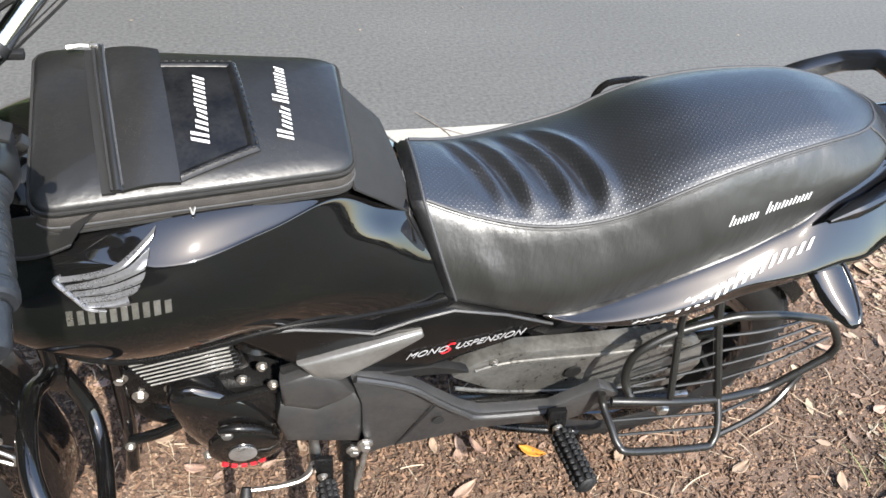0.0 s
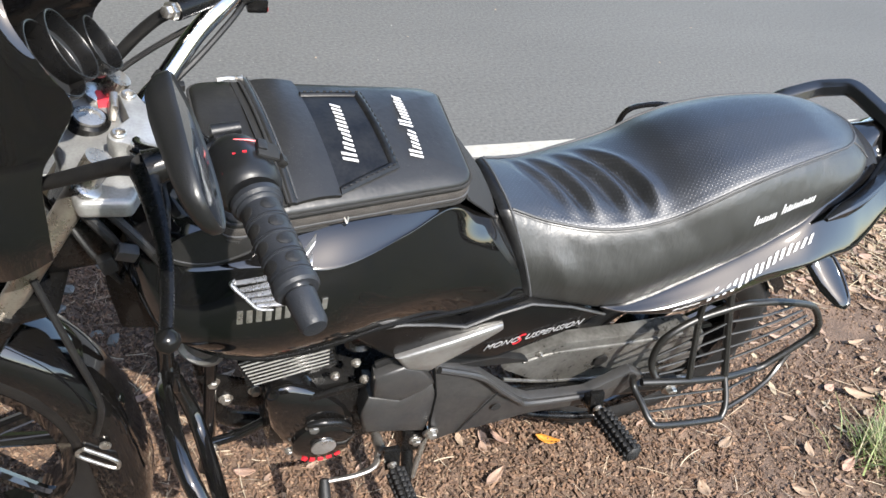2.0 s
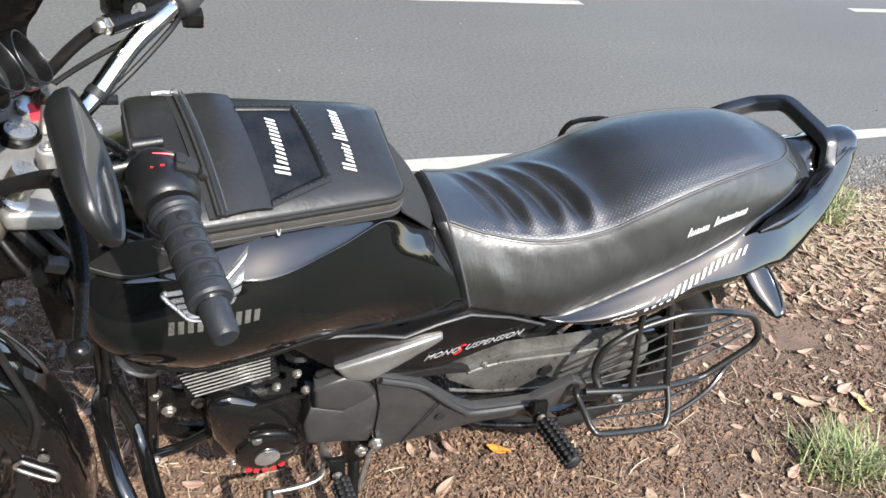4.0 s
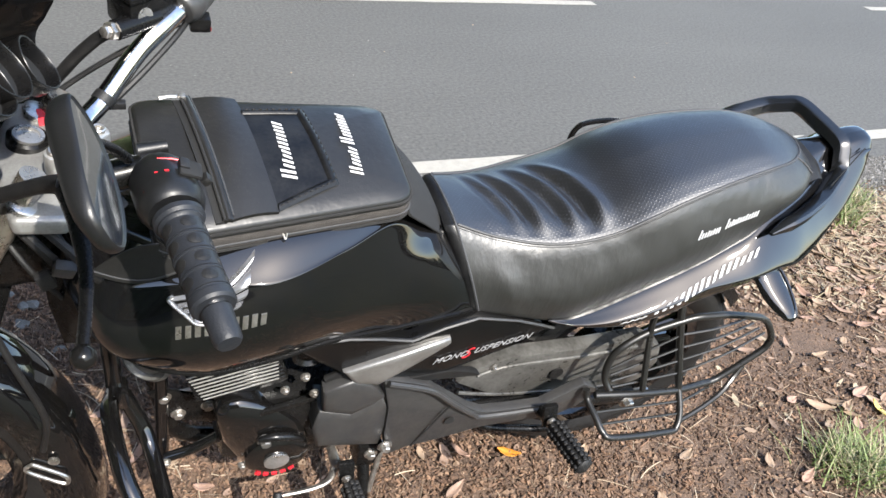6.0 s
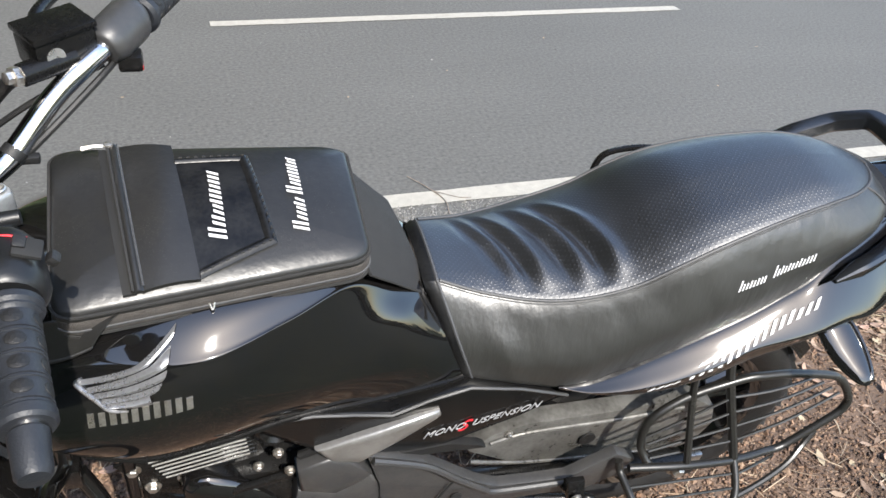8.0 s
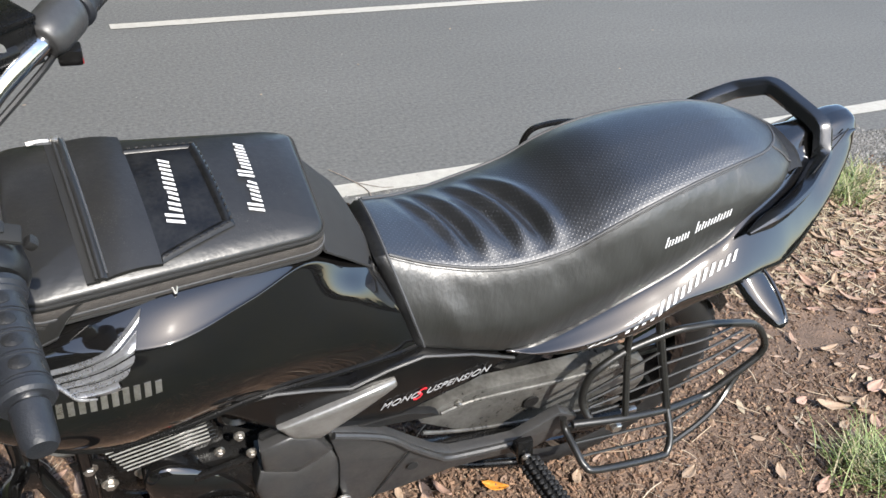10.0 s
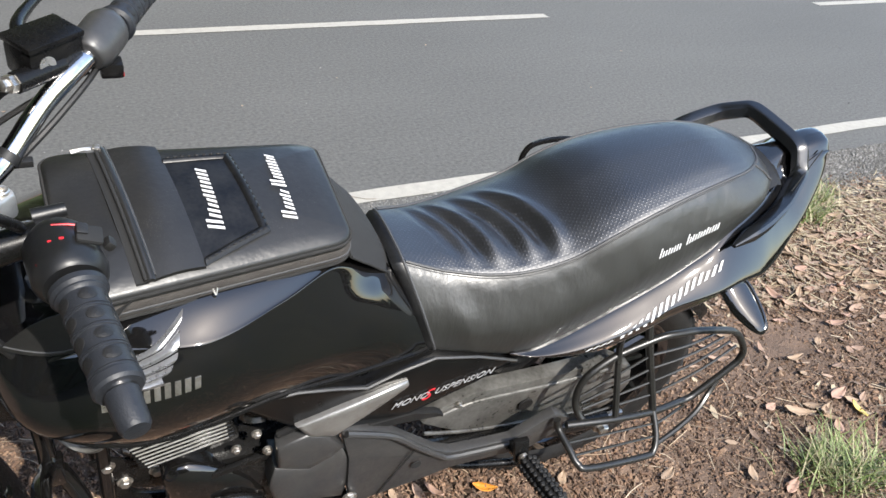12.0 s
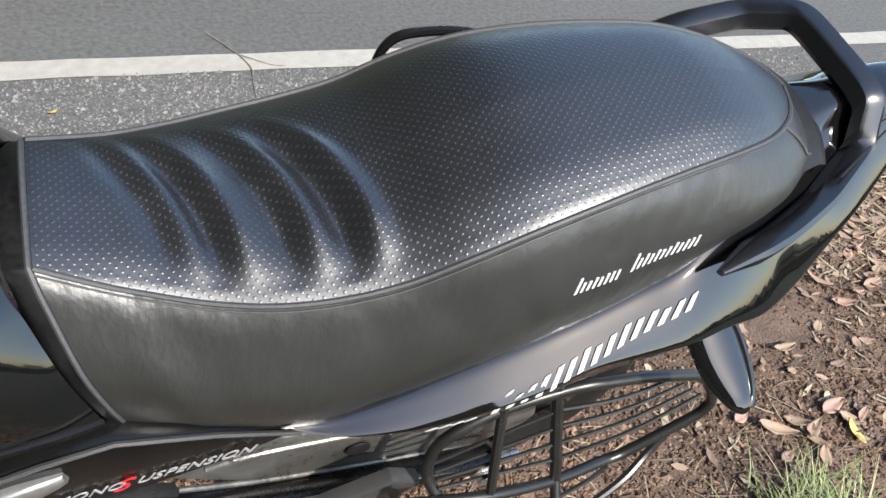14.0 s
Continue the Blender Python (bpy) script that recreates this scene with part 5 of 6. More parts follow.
# right controls
rs = part("switch_housing", tube([(-0.470, 0.168, 1.064), (-0.462, 0.180, 1.067), (-0.438, 0.222, 1.071), (-0.430, 0.234, 1.071)], [0.022, 0.030, 0.030, 0.022], 20, smooth=16), GREY_PLASTIC, bar, "grey switch housing with red switch")
part("switch", block((-0.429, 0.170, 1.036), (0.009, 0.009, 0.007), bevel=0.002), RED_LENS, rs)
part("switch_block", block((-0.440, 0.176, 1.042), (0.030, 0.026, 0.022), bevel=0.005), SATIN_BLACK, rs)
mc = part("brake_master", block((-0.517, 0.160, 1.078), (0.078, 0.050, 0.042), m=pose(0, 0, 0, 0, 0, 35), bevel=0.006), SATIN_BLACK, bar, "black brake fluid reservoir")
part("reservoir_lid", block((-0.517, 0.160, 1.103), (0.080, 0.055, 0.008), m=pose(0, 0, 0, 0, 0, 35), bevel=0.002), SATIN_BLACK, mc)
part("sight_glass", spin([(0, 0.011), (0.003, 0.011), (0.003, 0.008), (0.002, 0.001)], (-0.517, 0.131, 1.078), (0.5, -0.85, 0.1), 20), SILVER, mc)
part("master_body", tube([(-0.500, 0.150, 1.066), (-0.555, 0.112, 1.066)], 0.014, 14), SATIN_BLACK, mc)
part("banjo", spin([(0, 0.012), (0.010, 0.012), (0.011, 0.008), (0.018, 0.008), (0.019, 0.006)], (-0.556, 0.112, 1.066), (-0.7, -0.6, 0.2), 6), STEEL, mc)
part("brake_lever", tube([(-0.53, 0.16, 1.075), (-0.545, 0.22, 1.080), (-0.52, 0.30, 1.075), (-0.48, 0.38, 1.066)], [0.010, 0.009, 0.007, 0.007], 10, smooth=30), SATIN_BLACK, bar)
part("brake_hose", tube([(-0.562, 0.115, 1.062), (-0.582, 0.126, 1.040), (-0.615, 0.140, 0.995), (-0.660, 0.150, 0.925), (-0.70, 0.14, 0.83)], 0.0085, 12, smooth=40), RUBBER, bike, "black brake hose")
part("throttle_cable", tube([(-0.455, 0.178, 1.045), (-0.480, 0.140, 1.035), (-0.540, 0.085, 1.000), (-0.60, 0.06, 0.955), (-0.66, 0.05, 0.92)], 0.0045, 8, smooth=40), RUBBER, bike, "black cable")
part("throttle_cable", tube([(-0.470, 0.160, 1.048), (-0.55, 0.13, 1.02), (-0.62, 0.12, 0.975), (-0.68, 0.10, 0.93)], 0.004, 8, smooth=40), RUBBER, bike)
# ignition
ig = part("ignition_lock", spin([(0, 0.026), (0.015, 0.026), (0.018, 0.022), (0.015, 0.018), (0.017, 0.012), (0.016, 0.001)], (-0.672, 0.030, 0.945), (0.2, 0, 1), 28), SATIN_BLACK, bike, "black ignition lock with silver ring")
part("ring", spin([(0, 0.019), (0.004, 0.019), (0.004, 0.014), (0.001, 0.013)], (-0.669, 0.030, 0.961), (0.2, 0, 1), 28), SILVER, ig)
part("warning_tag", block((-0.648, 0.075, 0.955), (0.022, 0.026, 0.004), m=pose(0, 0, 0, 20, 10, 10), bevel=0.001), RED_PRINT, ig, "red warning tag")
part("key", block((-0.640, 0.038, 0.972), (0.010, 0.026, 0.030), m=pose(0, 0, 0, 10, 10, 0), bevel=0.003), STEEL, ig)
# instrument pods
pods = part("instrument_base", block((-0.735, 0.02, 1.00), (0.06, 0.17, 0.06), m=pose(0, 0, 0, 0, -35, -11), bevel=0.015), SATIN_BLACK, bike, "black instrument cluster")
for c0, r in (((-0.700, -0.060, 1.106), 0.046), ((-0.684, -0.015, 1.094), 0.043), ((-0.652, 0.045, 1.056), 0.036)):
    ax = Vector((0.76, 0.0, 0.65)).normalized()
    hood = []
    for a in np.linspace(0, 2 * math.pi, 48, endpoint=False):
        sd = Vector((0, 0, 1)).cross(ax).normalized()
        hood.append((sd * math.cos(a) + ax.cross(sd) * math.sin(a), 0.004 + 0.008 * max(0, math.sin(a))))
    c0 = Vector(c0)
    rings = [[c0 + o * rr + ax * (d + k * dd) for o, dd in hood] for rr, d, k in ((r * 0.5, -0.034, 0), (r * 0.90, -0.018, 0), (r, 0.0, 0.8), (r - 0.0005, 0.002, 1), (r - 0.0028, 0.002, 1), (r - 0.004, 0.0, 0.8), (r - 0.006, -0.012, 0), (0.002, -0.013, 0))]
    p_ = part("pod", loft(rings), SATIN_BLACK, pods, "round black gauge hood", angle=40)
    part("pod_ring", tube([c0 + o * (r - 0.0016) + ax * (0.0022 + dd) for o, dd in hood + hood[:1]], 0.0009, 6), SWITCH_GREY, p_)
    part("dial", spin([(0, r - 0.006), (0.0015, r - 0.006), (0.0015, 0.001)], c0 - ax * 0.0125, ax, 32), DARK_GAP, p_)
# headlamp fairing
WALL = [
    [(-0.690, -0.168, 0.895), (-0.688, -0.178, 0.945), (-0.686, -0.180, 1.022), (-0.668, -0.172, 1.060), (-0.653, -0.158, 1.097), (-0.675, -0.144, 1.122), (-0.708, -0.118, 1.158), (-0.720, -0.098, 1.185)],
    [(-0.745, -0.172, 0.862), (-0.750, -0.186, 0.930), (-0.748, -0.176, 1.000), (-0.744, -0.164, 1.040), (-0.740, -0.148, 1.085), (-0.740, -0.130, 1.130), (-0.742, -0.108, 1.175), (-0.745, -0.088, 1.210)],
    [(-0.820, -0.128, 0.842), (-0.832, -0.152, 0.915), (-0.834, -0.144, 0.985), (-0.830, -0.132, 1.030), (-0.824, -0.116, 1.085), (-0.816, -0.098, 1.140), (-0.805, -0.080, 1.195), (-0.795, -0.065, 1.240)],
    [(-0.890, -0.050, 0.850), (-0.905, -0.072, 0.920), (-0.905, -0.072, 0.990), (-0.902, -0.068, 1.035), (-0.892, -0.062, 1.090), (-0.880, -0.054, 1.150), (-0.860, -0.046, 1.210), (-0.838, -0.038, 1.255)],
    [(-0.905, 0.0, 0.850), (-0.925, 0.0, 0.920), (-0.925, 0.0, 0.990), (-0.920, 0.0, 1.035), (-0.910, 0.0, 1.090), (-0.897, 0.0, 1.150), (-0.875, 0.0, 1.210), (-0.850, 0.0, 1.260)],
]
g = surf(WALL, 34, 40, mirror=False)
full = np.concatenate([g, (g * [1, -1, 1])[-2::-1]])
bm = thicken(skin(full), 0.003)
bm.transform(STEER)
fair = part("headlamp_fairing", bm, GLOSS_BLACK, bike, "glossy black headlamp fairing", angle=60)
edge_ = full[:, -1]
bm = tube(edge_, 0.004, 8)
bm.transform(STEER)
part("edge_trim", bm, SATIN_BLACK, fair)
LOOM = [
    [(-0.63, -0.04, 0.86), (-0.60, -0.09, 0.83), (-0.60, -0.06, 0.75)],
    [(-0.66, -0.05, 0.90), (-0.63, -0.10, 0.86), (-0.62, -0.07, 0.78)],
    [(-0.68, 0.03, 0.92), (-0.62, -0.02, 0.86), (-0.58, -0.05, 0.80)],
    [(-0.70, -0.08, 0.93), (-0.66, -0.11, 0.89), (-0.64, -0.08, 0.82), (-0.60, -0.05, 0.74)],
    [(-0.72, -0.06, 0.91), (-0.685, -0.10, 0.86), (-0.655, -0.10, 0.80), (-0.615, -0.07, 0.70)],
    [(-0.74, -0.03, 0.90), (-0.70, -0.05, 0.84), (-0.66, -0.06, 0.76), (-0.63, -0.05, 0.66)],
    [(-0.66, -0.10, 0.925), (-0.625, -0.13, 0.90), (-0.60, -0.13, 0.85), (-0.595, -0.10, 0.79)],
    [(-0.70, 0.05, 0.90), (-0.66, 0.04, 0.83), (-0.63, 0.03, 0.74)],
]
for k, pts in enumerate(LOOM):
    part("wiring", tube(pts, 0.004 + 0.001 * (k % 4), 8, smooth=24), RUBBER, bike)
head = part("steering_head", loft([[Vector((x + dx, y * w, z)) for x, y in ((-0.045, -1), (0.045, -0.8), (0.055, 0), (0.045, 0.8), (-0.045, 1), (-0.055, 0))] for dx, w, z in ((-0.700, 0.060, 0.775), (-0.690, 0.072, 0.800), (-0.665, 0.075, 0.870), (-0.655, 0.062, 0.900))]), SATIN_BLACK, bike, "black steering head casting", angle=40)
part("coil_box", block((-0.612, -0.085, 0.800), (0.050, 0.050, 0.080), m=pose(0, 0, 0, 0, 15, 0), bevel=0.008), SATIN_BLACK, head)
part("connector", block((-0.640, -0.120, 0.868), (0.026, 0.016, 0.020), m=pose(0, 0, 0, 10, 20, 0), bevel=0.003), GREY_PLASTIC, head)
part("connector", block((-0.664, -0.112, 0.842), (0.020, 0.014, 0.028), m=pose(0, 0, 0, 0, -15, 10), bevel=0.003), RUBBER, head)
part("inner_cowl", loft([[Vector((-0.655, -0.105, 0.700)), Vector((-0.600, -0.125, 0.715))], [Vector((-0.668, -0.090, 0.770)), Vector((-0.606, -0.138, 0.785))], [Vector((-0.672, -0.060, 0.830)), Vector((-0.615, -0.110, 0.850))]], closed=False), SATIN_BLACK, head)
part("lower_yoke", block((-0.745, 0, 0.745), (0.07, 0.21, 0.03), m=pose(0, 0, 0, 0, -27, -11), bevel=0.008), SATIN_BLACK, bike)
part("steering_stem", tube([(-0.645, 0, 0.93), (-0.745, 0, 0.74)], 0.024, 14), SATIN_BLACK, bike)

# ---- tank bag ----
bag = thing("tank_bag", BIKE, "black vinyl tank bag with zips lying on the fuel tank", "bag")
CORNER = {"fr": (-0.547, 0.104, 0.961), "rr": (-0.179, 0.088, 0.951), "rl": (-0.176, -0.104, 0.930), "fl": (-0.534, -0.156, 0.935)}
order = ("fr", "rr", "rl", "fl")


def rounded(outline, r, n=7):
    pts = []
    k = len(outline)
    for i in range(k):
        p, a, b = Vector(outline[i]), Vector(outline[i - 1]), Vector(outline[(i + 1) % k])
        da, db = (a - p).normalized(), (b - p).normalized()
        for f in np.linspace(0, 1, n):
            q0, q1 = p + da * r * (1 - f), p + db * r * f
            pts.append(q0 * (1 - f) + q1 * f)
    return pts


def bag_at(u, v, lift=0.0):
    """A place on the bag's top: u from front to rear, v from the far to the near side."""
    fr, rr, rl, fl = (Vector(CORNER[k]) for k in order)
    p = (fr * (1 - u) + rr * u) * (1 - v) + (fl * (1 - u) + rl * u) * v
    p.z += 0.006 * (1 - (2 * u - 1) ** 2) + 0.016 * (1 - (2 * v - 1) ** 2) + lift
    return p


loop_ = rounded([(0, 0), (1, 0), (1, 1), (0, 1)], 0.10, 8)
rings = []
for s, dz in ((0.90, -0.040), (0.985, -0.036), (0.992, -0.030), (0.992, -0.010), (0.988, -0.003), (0.975, 0.001), (0.95, 0.003), (0.8, 0.004), (0.6, 0.0045), (0.4, 0.0045), (0.2, 0.0045), (0.03, 0.0045)):
    rings.append([bag_at(0.5 + (p.x - 0.5) * s, 0.5 + (p.y - 0.5) * s, dz) for p in loop_])
body = part("body", loft(rings), BAG_VINYL, bag, "dusty black vinyl", angle=60)


def bag_ring(s, dz):
    return [bag_at(0.5 + (p.x - 0.5) * s, 0.5 + (p.y - 0.5) * s, dz) for p in loop_]


tape = [bag_ring(s, dz) for s, dz in ((0.990, -0.030), (0.996, -0.0295), (0.997, -0.020), (0.996, -0.0105), (0.990, -0.010))]
part("zip_tape", loft([r + r[:1] for r in tape], closed=False), BAG_TAPE, bag, "grey-brown cloth zip tape", angle=50)
for s, dz, r, mt, nm in ((0.992, -0.0035, 0.0023, BAG_CLOTH, "welt"), (0.990, -0.034, 0.0026, BAG_CLOTH, "welt")):
    part(nm, tube(bag_ring(s, dz) + bag_ring(s, dz)[:1], r, 6), mt, bag)
part("zip_teeth", tube(bag_ring(0.9975, -0.024) + bag_ring(0.9975, -0.024)[:1], 0.0017, 5), THREAD, bag, "dark zip teeth")


def strip(name, u0, u1, v0, v1, lift, mt, n=16, dome=0.0, skew=0.0, label=""):
    rows = []
    for f in np.linspace(0, 1, n):
        v = v0 + (v1 - v0) * f
        rows.append([bag_at(u0 + (u1 - u0) * h + skew * f, v, lift + dome * math.sin(math.pi * h)) for h in np.linspace(0, 1, 7)])
    lo = [[p - Vector((0, 0, 0.004)) for p in r] for r in rows]
    return part(name, loft([r + l[::-1] for r, l in zip(rows, lo)]), mt, bag, label, angle=40)


# front pocket with an open zip, the wide band, the phone window frame
# Dark strip laid on the bag colours in the shade inside the open zip.
strip("zip_gap_shade", 0.160, 0.200, 0.045, 0.965, 0.0052, DARK_GAP, skew=0.050)
flap = strip("pocket_flap", 0.192, 0.222, 0.03, 0.975, 0.009, BAG_VINYL, dome=0.003, skew=0.050)
band = strip("band", 0.226, 0.395, 0.035, 0.965, 0.0065, BAG_VINYL, dome=0.0035, skew=0.044, label="scuffed vinyl band")
part("stitching", tube([bag_at(0.222 + 0.050 * f, 0.04 + 0.92 * f, 0.0125) for f in np.linspace(0, 1, 14)], 0.0012, 5), THREAD, bag)
part("welt", tube([bag_at(0.190 + 0.050 * f, 0.03 + 0.94 * f, 0.010) for f in np.linspace(0, 1, 14)], 0.0022, 6), BAG_CLOTH, bag)
FR = [(0.400, 0.17), (0.642, 0.16), (0.690, 0.84), (0.440, 0.965)]
fr_in = [(0.402, 0.215), (0.612, 0.21), (0.652, 0.80), (0.440, 0.915)]


def frame_side(a, b, c, d, n=10):
    """One folded edge of the window, from corner to corner, outer and inner."""
    return [[bag_at(*(Vector(a).lerp(Vector(c), k).lerp(Vector(b).lerp(Vector(d), k), h)), 0.0065 + 0.0035 * math.sin(math.pi * h)) for h in np.linspace(0, 1, 5)] for k in np.linspace(0, 1, n)]


pane = [[bag_at(*(Vector(fr_in[0]).lerp(Vector(fr_in[1]), f).lerp(Vector(fr_in[3]).lerp(Vector(fr_in[2]), f), k)), 0.0056) for f in np.linspace(-0.03, 1.03, 6)] for k in np.linspace(-0.03, 1.03, 12)]
part("window", thicken(loft(pane, closed=False), 0.002), WINDOW_VINYL, bag, "smooth dark vinyl window", angle=60)
for i in range(3):
    part("window_frame", thicken(loft(frame_side(FR[i], fr_in[i], FR[i + 1], fr_in[i + 1]), closed=False), 0.003), WINDOW_VINYL, bag, "folded vinyl frame", angle=50)
for a, b, n in ((FR[0], FR[1], 9), (FR[1], FR[2], 14), (FR[2], FR[3], 10)):
    for k in range(n):
        f = (k + 0.3) / n
        p, q = Vector(a).lerp(Vector(b), f), Vector(a).lerp(Vector(b), f + 0.45 / n)
        p, q = p.lerp(Vector((0.53, 0.55)), 0.05), q.lerp(Vector((0.53, 0.55)), 0.05)
        part("stitch", tube([bag_at(*p, 0.0106), bag_at(*q, 0.0106)], 0.0011, 5), BAG_CLOTH, bag)
zp = part("zip_pull", tube([bag_at(0.178, 0.045, 0.011), bag_at(0.150, 0.06, 0.014), bag_at(0.110, 0.075, 0.013)], [0.0028, 0.0022, 0.0034], 8, flat=0.5), STEEL, bag, "steel zip pull")
part("slider", block(bag_at(0.196, 0.045, 0.012), (0.009, 0.009, 0.006), bevel=0.002), STEEL, zp)
part("tab", tube([bag_at(0.455, 1.0, -0.024), bag_at(0.463, 1.025, -0.028), bag_at(0.471, 1.0, -0.024)], 0.0011, 6, smooth=10), STEEL, bag)


def bag_word(u, v0, v1, w, count, seed, slant):
    """A row of plain white bars across the bag."""
    rnd = random.Random(seed)
    for k in range(count):
        a = v0 + (v1 - v0) * k / count
        c = a + (v1 - v0) / count * 0.42
        h = w * (1.0 if k < 2 else rnd.uniform(0.55, 0.70))
        q = [bag_at(u, a, 0.0062), bag_at(u, c, 0.0062), bag_at(u - h, c + slant, 0.0062), bag_at(u - h, a + slant, 0.0062)]
        bar_piece(q, Vector((0, 0, 1)), 0.0008, WHITE_PRINT, bag)


bag_word(0.535, 0.775, 0.30, 0.056, 13, 2, -0.03)
bag_word(0.800, 0.79, 0.56, 0.052, 7, 9, -0.03)
bag_word(0.800, 0.53, 0.20, 0.052, 10, 5, -0.03)
# cloth skirt from the rear edge of the bag down to the nose of the seat
skirt_rows = []
for f in np.linspace(0, 1, 10):
    row = []
    for h in np.linspace(0, 1, 16):
        up = bag_at(0.995, h * 0.985, -0.030)
        dn = Vector((-0.112 + 0.030 * h ** 1.6, 0.092 - 0.155 * h, 0.846 + 0.012 * math.sin(math.pi * h) - 0.040 * h ** 2))
        p = up.lerp(dn, f)
        row.append(p + Vector((0, 0, 0.006 * math.sin(math.pi * f) * math.sin(math.pi * h) + 0.0015 * noise.noise((f * 4, h * 5, 2)))))
    skirt_rows.append(row)
part("rear_skirt", thicken(loft(skirt_rows, closed=False), 0.003), BAG_CLOTH, bag, "dull black cloth skirt", angle=60)
part("hem", tube([r[-1] + Vector((0, -0.001, 0)) for r in skirt_rows], 0.0022, 6), BAG_CLOTH, bag)

rows = []
for u in np.linspace(0, 1, 12):
    row = []
    for v in np.linspace(0, 1, 12):
        e = (-0.612 + 0.112 * u, -0.142 - 0.022 * u, 0.880 - 0.022 * math.sin(u * math.pi) + 0.014 * u)
        s = bag_at(0.04 + 0.20 * u, 0.97, -0.012)
        p = Vector(e) * v + s * (1 - v)
        row.append(p + Vector((0, 0, 0.014 * math.sin(v * math.pi))))
    rows.append(row)
part("front_skirt", thicken(loft(rows, closed=False), 0.002), BAG_VINYL, bag, "black vinyl skirt with stitched edge", angle=60)
part("stitching", tube([r[-1].lerp(r[0], 0.06) + Vector((0, -0.001, 0.002)) for r in rows], 0.0010, 5), THREAD, bag)

# ---- litter on the soil ----
def island_mat(name, colours, rough=0.85, bump=0.3):
    """Each loose piece takes its own colour out of a row."""
    m = bpy.data.materials.new(name)
    m.use_nodes = True
    t = m.node_tree
    b = t.nodes["Principled BSDF"]
    b.inputs["Roughness"].default_value = rough
    g = t.nodes.new("ShaderNodeNewGeometry")
    r = t.nodes.new("ShaderNodeValToRGB")
    r.color_ramp.interpolation = "CONSTANT"
    for k, c in enumerate(colours):
        e = r.color_ramp.elements[k] if k < 2 else r.color_ramp.elements.new(0.5)
        e.position, e.color = k / len(colours), (*c, 1)
    t.links.new(g.outputs["Random Per Island"], r.inputs[0])
    c = t.nodes.new("ShaderNodeTexCoord")
    n = t.nodes.new("ShaderNodeTexNoise")
    n.inputs["Scale"].default_value, n.inputs["Detail"].default_value = 120, 4
    t.links.new(c.outputs["Object"], n.inputs["Vector"])
    mix = t.nodes.new("ShaderNodeMix")
    mix.data_type, mix.blend_type = "RGBA", "MULTIPLY"
    mix.inputs[0].default_value = 0.55
    t.links.new(r.outputs[0], mix.inputs[6])
    t.links.new(n.outputs[0], mix.inputs[7])
    t.links.new(mix.outputs[2], b.inputs["Base Color"])
    bp = t.nodes.new("ShaderNodeBump")
    bp.inputs["Strength"].default_value, bp.inputs["Distance"].default_value = bump, 0.001
    t.links.new(n.outputs[0], bp.inputs["Height"])
    t.links.new(bp.outputs[0], b.inputs["Normal"])
    return m


CHIP = island_mat("bark_chips", [(0.232, 0.134, 0.082), (0.155, 0.091, 0.058), (0.086, 0.05, 0.033), (0.284, 0.174, 0.109), (0.181, 0.109, 0.07), (0.378, 0.267, 0.187), (0.12, 0.073, 0.047), (0.206, 0.113, 0.069)])
CLOD = island_mat("soil_clods", [(0.232, 0.15, 0.099), (0.146, 0.091, 0.058), (0.292, 0.198, 0.134), (0.086, 0.053, 0.036), (0.189, 0.121, 0.078), (0.258, 0.17, 0.113), (0.396, 0.3, 0.218)])
TWIG = island_mat("dry_twigs", [(0.42, 0.32, 0.22), (0.30, 0.21, 0.14), (0.50, 0.41, 0.30), (0.22, 0.16, 0.11)])
GRAVEL = island_mat("road_gravel", [(0.20, 0.195, 0.19), (0.13, 0.128, 0.125), (0.27, 0.265, 0.255), (0.17, 0.165, 0.155)])
GRASS = island_mat("grass", [(0.19, 0.26, 0.07), (0.12, 0.19, 0.05), (0.26, 0.32, 0.11), (0.42, 0.37, 0.22), (0.16, 0.22, 0.06), (0.34, 0.31, 0.17)], 0.55)
STRAW = island_mat("straw", [(0.45, 0.37, 0.23), (0.36, 0.28, 0.17), (0.52, 0.45, 0.31)], 0.7)
rng = np.random.default_rng(11)


def ground_z(x, y):
    return soil_z(x, y) if y < road_edge(x) else 0.0


def bare(x, y):
    """How little litter lies here: one on the trodden patch behind the wheel."""
    return max(0.0, 1 - math.hypot((x - 1.45) / 0.50, (y - 0.16) / 0.22)) * 1.05


def stuff(name, verts, faces, material, label, category):
    mesh = bpy.data.meshes.new(name)
    mesh.from_pydata(verts, [], faces)
    mesh.materials.append(material)
    return tagged(new(name, mesh), label, category, kind="stuff")


def scatter(n, x0, x1, y0, y1, thin=True, edge=0.0):
    out = []
    while len(out) < n:
        x, y = rng.uniform(x0, x1), rng.uniform(y0, y1)
        rim_ = min(x - x0, x1 - x, y - y0) if thin else 1.0
        if rim_ < 0.6 * rng.random() ** 1.5:
            continue
        if thin and (rng.random() < bare(x, y) or y > road_edge(x) + edge * rng.random()):
            continue
        out.append((x, y))
    return out


